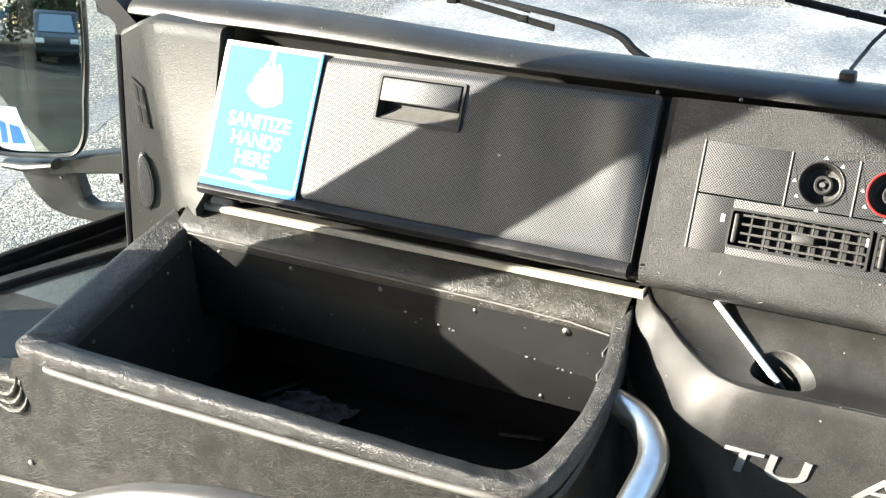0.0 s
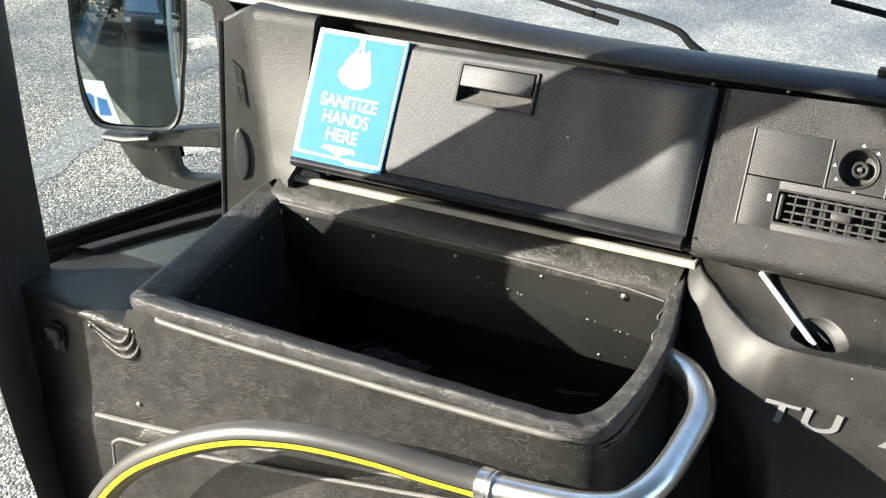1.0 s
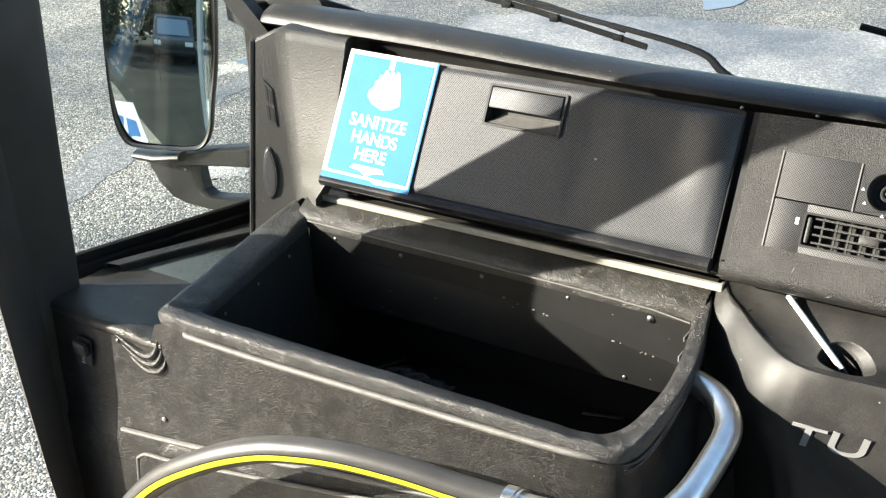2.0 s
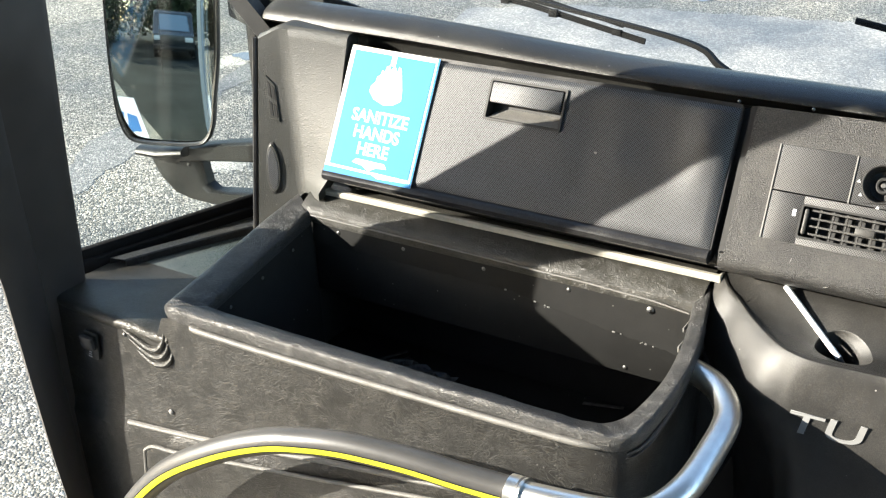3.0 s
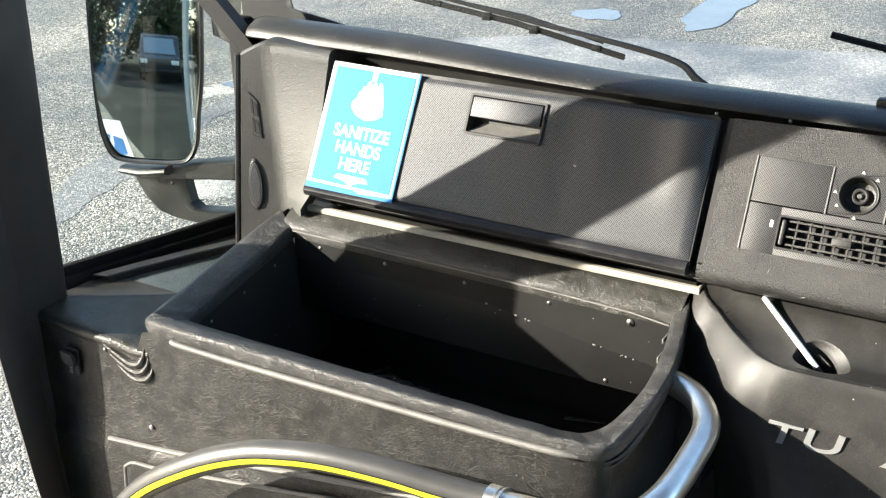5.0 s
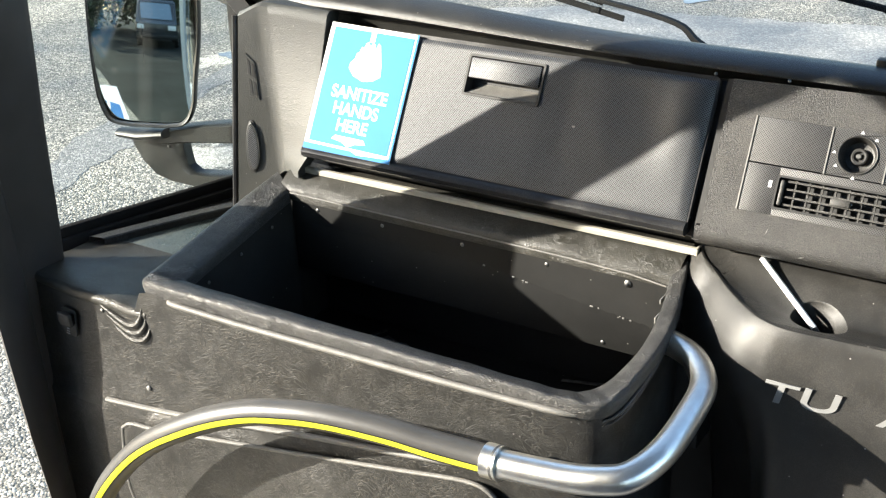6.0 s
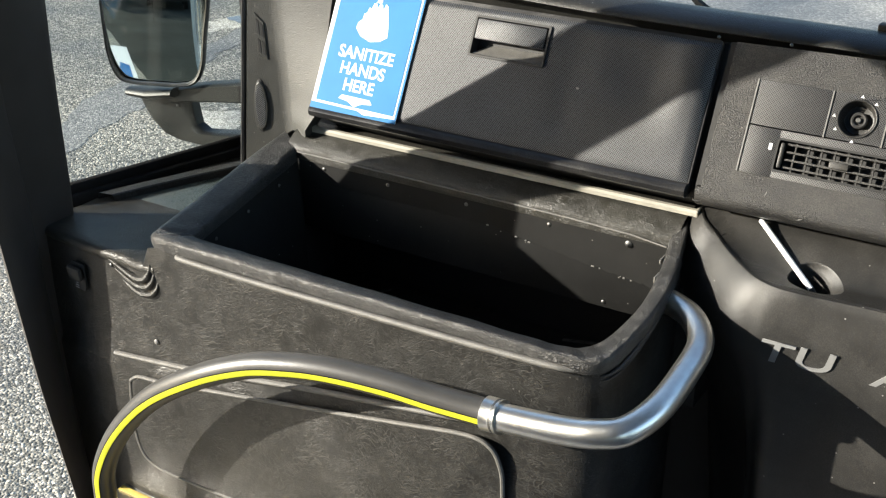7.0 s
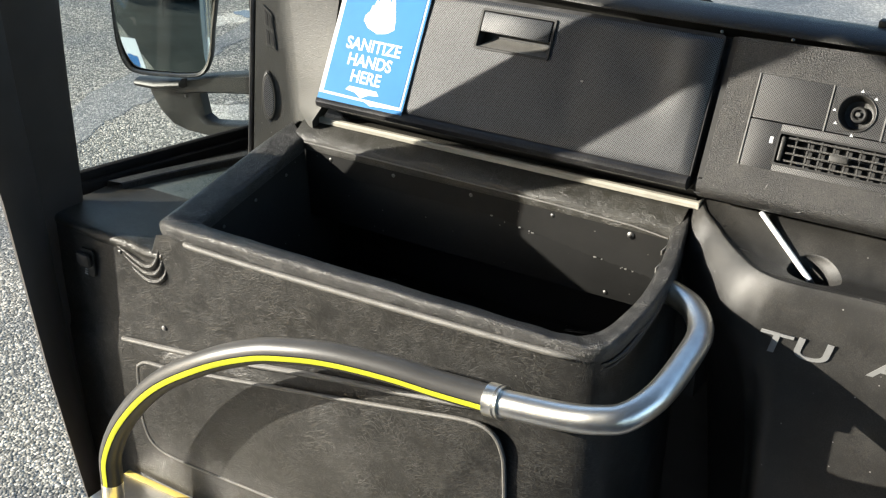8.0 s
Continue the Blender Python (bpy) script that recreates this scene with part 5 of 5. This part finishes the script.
lev = [down_ridge(o, f, d) for o, f, d in ((-0.0035, -0.0035, 0.0016), (-0.0014, -0.0014, 0.0002), (0.0012, 0.0010, 0.0004), (0.0040, 0.0028, 0.0030), (0.0100, 0.0055, 0.0110), (0.0170, 0.0085, 0.0230), (0.0230, 0.0115, 0.0370), (0.0270, 0.0140, 0.0520), (0.0280, 0.0155, 0.0680), (0.0250, 0.0160, 0.0860), (0.0140, 0.0170, 0.1150), (-0.0060, 0.0180, 0.1700), (-0.0300, 0.0190, 0.2600), (-0.0600, 0.0190, 0.5600))]
part("shell", loft(lev), PLASTIC, console, "moulded black shell")
part("flank", loft([[r[0] for r in lev], [r[0] + Vector((0.03, 0.05, 0)) for r in lev]]), PLASTIC, console)
# tray floor with a round well
CUP_A = radians(-28)
n = 36


def tray_z(x, y):
    q = min(1.0, max(0.0, (y + 0.030) / 0.075))
    floor_z = 1.1510 + 0.0355 * q * q * (3 - 2 * q)
    near = min(RIDGE, key=lambda p: (p.x - x) ** 2 + (p.y - y) ** 2)
    d = min(1.0, math.hypot(near.x - x, near.y - y) / 0.050)
    d = d * d * (3 - 2 * d)
    return (near.z - 0.0016) * (1 - d) + floor_z * d


def cup_loop(r, drop, shift=0.0):
    """An oval loop round the well, lowered below the tray by drop; shift moves it along its long axis."""
    pts = []
    for k in range(n):
        t = 2 * math.pi * k / n
        u, v = 1.28 * r * math.cos(t) + shift, r * math.sin(t)
        x, y = 0.776 + u * math.cos(CUP_A) - v * math.sin(CUP_A), -0.0265 + u * math.sin(CUP_A) + v * math.cos(CUP_A)
        pts.append(Vector((x, y, tray_z(x, y) - drop)))
    return pts


bm = bmesh.new()
edge = lev[0] + [Vector((x, 0.052, 1.1865)) for x in (1.7, 1.4, 1.1, 0.95, 0.85, 0.78, 0.72, 0.67, 0.635)]
outer_v = [bm.verts.new(p) for p in edge]
hole_v = [bm.verts.new(p) for p in cup_loop(0.0275, 0.0, 0.006)]
es = [bm.edges.new((l[k], l[(k + 1) % len(l)])) for l in (outer_v, hole_v) for k in range(len(l))]
bmesh.ops.triangle_fill(bm, edges=es, use_beauty=True)
for f in [f for f in bm.faces if all(v in hole_v for v in f.verts)]:
    bm.faces.remove(f)
keep = set(bm.verts)
for _ in range(4):
    bmesh.ops.subdivide_edges(bm, edges=[e for e in bm.edges if e.calc_length() > 0.011 and not e.is_boundary and min(v.co.x for v in e.verts) < 1.0], cuts=1)
    bmesh.ops.triangulate(bm, faces=bm.faces)
for v in bm.verts:
    if v not in keep:
        v.co.z = tray_z(v.co.x, v.co.y)
part("tray_floor", bm, PLASTIC, console, "worn tray floor")
part("cup_well", loft([cup_loop(0.0275, 0.0, 0.006), cup_loop(0.0268, 0.0008, 0.006), cup_loop(0.0262, 0.0030, 0.0045), cup_loop(0.0235, 0.0075, -0.001), cup_loop(0.0225, 0.0100, -0.003), cup_loop(0.0215, 0.0600, -0.003)], closed=True), PLASTIC, console, "round cup well")
part("cup_bottom", loft([cup_loop(0.0217, 0.0590, -0.003), cup_loop(0.0005, 0.0590, -0.003)], closed=True), BLACK, console)
for ch, dx in (("T", 0.760), ("U", 0.804), ("A", 0.891)):
    face_y = min(p.y for r in lev[7:10] for p in r if abs(p.x - dx) < 0.017)
    lean = (min(r.y for r in lev[8] if abs(r.x - dx - 0.02) < 0.012) - min(r.y for r in lev[8] if abs(r.x - dx + 0.02) < 0.012)) / 0.04
    LT = Matrix.Translation((dx, face_y + 0.0004, 1.0735)) @ Matrix.Rotation(math.atan(lean) * 0.6, 4, "Z") @ Matrix.Rotation(math.pi / 2, 4, "X")
    lettering("letter", ch, 0.0385, LT, GREYLETTER, console, "silver capital letter", bold=0.0003, squeeze=1.72, shear=0.14, thick=0.0007)

pen = thing("pen", "slim white pen lying in the console cup", "pen")
pa, pb = Vector((0.695, 0.026, 1.1885)), Vector((0.790, -0.038, 1.136))
ppath = [pa.lerp(pb, k / 8) for k in range(9)]
part("barrel", sweep(ppath[:8], ring(0.0035, 12)), WHITE, pen)
part("tip", sweep([ppath[7], ppath[8]], lambda s: ring(0.0036 - 0.0018 * s, 12)), BLACK, pen)

# ---------------------------------------------------------------- outside mirror
MIRROR_TURN = 17
mirror = thing("wing_mirror", "large black wing mirror on a two-bar bracket", "mirror")
# the mirror's plane faces back and a little inwards
MM = Matrix.Translation((-0.41, 0.12, 1.13)) @ Matrix.Rotation(radians(MIRROR_TURN), 4, "Z") @ Matrix.Rotation(math.pi / 2 - radians(8.0), 4, "X")
# outline, narrower at the foot
SHAPE = [(p.x, p.y) for p in smooth_path([(-0.095, 0.40, 0), (-0.095, 0.28, 0), (-0.094, 0.17, 0), (-0.090, 0.10, 0), (-0.084, 0.055, 0), (-0.069, 0.022, 0), (-0.045, 0.012, 0), (0.010, 0.0115, 0), (0.052, 0.013, 0), (0.080, 0.021, 0), (0.096, 0.050, 0), (0.102, 0.10, 0), (0.111, 0.17, 0), (0.115, 0.28, 0), (0.115, 0.40, 0), (0.09, 0.43, 0), (-0.07, 0.43, 0), (-0.095, 0.40, 0)], 5)][:-1]


def shrunk(q, z):
    """The outline drawn in by q metres all round, at the depth z."""
    return [MM @ Vector((0.01 + (x - 0.01) * (1 - q / 0.104), 0.22 + (y - 0.22) * (1 - q / 0.21), z)) for x, y in SHAPE]


part("housing", loft([shrunk(0.0045, 0.001), shrunk(0.0020, 0.003), shrunk(0.0, -0.001), shrunk(0.0008, -0.010), shrunk(0.014, -0.030), shrunk(0.036, -0.048), shrunk(0.060, -0.056)], closed=True, caps=False), EXTPLASTIC, mirror, "black plastic housing")
part("housing_back", loft([shrunk(0.060, -0.056), shrunk(0.100, -0.058)], closed=True), EXTPLASTIC, mirror)
part("surround", loft([shrunk(0.0044, 0.0012), shrunk(0.0062, 0.0006), shrunk(0.0070, -0.003)], closed=True), GLOSSBLACK, mirror, "glossy inner bead")
rows = []
for k in range(13):
    q = 0.0066 + 0.097 * k / 12
    rows.append([p + (MM.to_3x3() @ Vector((0, 0, 1))) * (-0.0018 - ((x2 - 0.01) ** 2 + (y2 - 0.22) ** 2) / 3.4 + 0.0115) for p, (x2, y2) in [(r, (MM.inverted() @ r).xy) for r in shrunk(q, -0.004)]])
part("glass", loft(rows, closed=True), MIRROR, mirror, "slightly convex silvered mirror glass")


def limb(upper, lower, y0, y1):
    """A moulded arm between two edges in x, z, as thick as y0 to y1, rounded at its edges."""
    rows = []
    for (xa, za), (xb, zb) in zip(upper, lower):
        def at(q, y):
            return Vector((xa + (xb - xa) * q, y, za + (zb - za) * q))
        rows.append([at(0.0, y0 + 0.010), at(0.05, y0 + 0.004), at(0.14, y0), at(0.86, y0), at(0.95, y0 + 0.004), at(1.0, y0 + 0.010), at(1.0, y1), at(0.0, y1)])
    return loft(rows, closed=True, caps=True)


ARM_LO = [(-0.500, 1.112), (-0.488, 1.083), (-0.470, 1.057), (-0.440, 1.035), (-0.405, 1.0285), (-0.352, 1.028), (-0.246, 1.037)]
ARM_HI = [(-0.372, 1.128), (-0.369, 1.108), (-0.366, 1.088), (-0.361, 1.064), (-0.345, 1.055), (-0.310, 1.060), (-0.246, 1.071)]
part("arm_plate", limb(ARM_HI, ARM_LO, 0.158, 0.186), EXTPLASTIC, mirror, "broad moulded bracket arm")
part("upper_bar", limb([(-0.410, 1.126), (-0.365, 1.138), (-0.300, 1.153), (-0.230, 1.168)], [(-0.410, 1.098), (-0.365, 1.107), (-0.300, 1.118), (-0.230, 1.128)], 0.154, 0.182), EXTPLASTIC, mirror, "upper bracket bar")
part("swivel", sweep([Vector((-0.492, 0.145, 1.112)), Vector((-0.440, 0.145, 1.116)), Vector((-0.385, 0.148, 1.126))], lambda q: ring(0.019 - 0.004 * abs(2 * q - 1), 14, 1.0, 0.55)), EXTPLASTIC, mirror, "swivel block")
bm = bmesh.new()
bmesh.ops.create_uvsphere(bm, u_segments=8, v_segments=5, radius=0.0035, matrix=Matrix.Translation((-0.392, 0.1575, 1.098)))
part("bolt", bm, SCREW, mirror)

# ---------------------------------------------------------------- windscreen and wipers
screen = thing("windscreen", "clear raked windscreen", "windscreen", kind="structure")
bm = loft([[Vector((-0.28, 0.190, 1.25)), Vector((1.95, 0.190, 1.25))], [Vector((-0.42, 0.02, 2.15)), Vector((1.95, 0.02, 2.15))]])
wpane = part("pane", bm, GLASS, screen)
wpane.visible_shadow = False
tagged(boxed("front_panel", (-0.205, 0.178, 0.25), (1.95, 0.215, 1.27), EXTPLASTIC, bevel=0.01), "dark front panel below the windscreen", "front panel", kind="structure")


def wiper(base, elbow, tip, blade_a, blade_b):
    w = thing("windscreen_wiper", "black windscreen wiper arm and blade", "wiper", group="windscreen wipers")
    part("pivot", sweep([Vector(base) + Vector((0, -0.02, -0.045)), Vector(base) + Vector((0, 0.004, 0.004))], ring(0.011, 12)), RUBBER, w)
    part("arm", sweep(smooth_path([base, Vector(base).lerp(Vector(elbow), 0.6), elbow, Vector(elbow).lerp(Vector(tip), 0.5), tip], 6), lambda s: [(a * (1.3 - 0.7 * s), b * (1.2 - 0.6 * s)) for a, b in ((-0.005, -0.003), (0.005, -0.003), (0.0042, 0.0036), (-0.0042, 0.0036))]), RUBBER, w)
    part("blade", sweep([Vector(blade_a), Vector(blade_a).lerp(Vector(blade_b), 0.5) + Vector((0, 0.004, 0.004)), Vector(blade_b)], [(-0.002, -0.0042), (0.002, -0.0042), (0.0026, 0.002), (0.0, 0.0042), (-0.0026, 0.002)]), RUBBER, w)
    part("blade_bridge", sweep([Vector(blade_a).lerp(Vector(blade_b), 0.1) + Vector((0, 0.006, 0.010)), Vector(blade_a).lerp(Vector(blade_b), 0.45) + Vector((0, 0.008, 0.016)), Vector(blade_a).lerp(Vector(blade_b), 0.8) + Vector((0, 0.006, 0.010))], ring(0.0026, 8)), RUBBER, w)
    for q in (0.12, 0.40, 0.62, 0.86):
        c = Vector(blade_a).lerp(Vector(blade_b), q)
        bm = bmesh.new()
        block(bm, (-0.007, -0.003, -0.003), (0.007, 0.004, 0.008 if q in (0.40, 0.62) else 0.005), 0.0012, Matrix.Translation(c))
        part("claw", bm, RUBBER, w)
    return w


wiper((0.600, 0.236, 1.335), (0.472, 0.24, 1.403), (0.05, 0.24, 1.462), (0.411, 0.245, 1.395), (0.06, 0.245, 1.447))
wiper((1.35, 0.216, 1.30), (1.25, 0.24, 1.375), (0.80, 0.24, 1.448), (1.20, 0.245, 1.368), (0.687, 0.245, 1.456))

cable = thing("cable", "thin black cable with a plug on the dash top", "cable")
part("wire", sweep(smooth_path([(0.779, 0.150, 1.406), (0.779, 0.160, 1.410), (0.780, 0.178, 1.412), (0.784, 0.20, 1.418), (0.792, 0.21, 1.430), (0.810, 0.22, 1.446), (0.85, 0.23, 1.458)], 6), ring(0.0022, 8)), BLACK, cable)
bm = bmesh.new()
block(bm, (0.771, 0.142, 1.399), (0.787, 0.157, 1.4115), 0.002)
part("plug", bm, BLACK, cable)

# screw heads along the dash
for x, y, z in ((0.600, 0.0885, 1.3850), (0.688, 0.0905, 1.3880)):
    bm = bmesh.new()
    bmesh.ops.create_uvsphere(bm, u_segments=10, v_segments=6, radius=0.0022, matrix=Matrix.Translation((x, y, z)))
    part("screw", bm, SCREW, dash)
chip = DASH_FACE @ Matrix.Translation((0.4335, up_slope(1.302), 0.0042))
part("chip", prism([(0.0022 * math.cos(k), 0.0016 * math.sin(k)) for k in (0, 1, 2.2, 3.1, 4, 5.2)], 0.0003, chip), PALE_MARK, glove, "small pale fleck on the plastic")

# ---------------------------------------------------------------- each thing's origin at its base
bpy.context.view_layer.update()
for ob in [o for o in scene.objects if o.type == "EMPTY" and o.parent is None]:
    pts = [c.matrix_world @ Vector(v) for c in ob.children_recursive if c.type == "MESH" for v in c.bound_box]
    if not pts:
        continue
    base = Vector(((min(p.x for p in pts) + max(p.x for p in pts)) / 2, (min(p.y for p in pts) + max(p.y for p in pts)) / 2, min(p.z for p in pts)))
    ob.location = base
    for c in ob.children:
        c.matrix_parent_inverse = Matrix.Translation(-base)
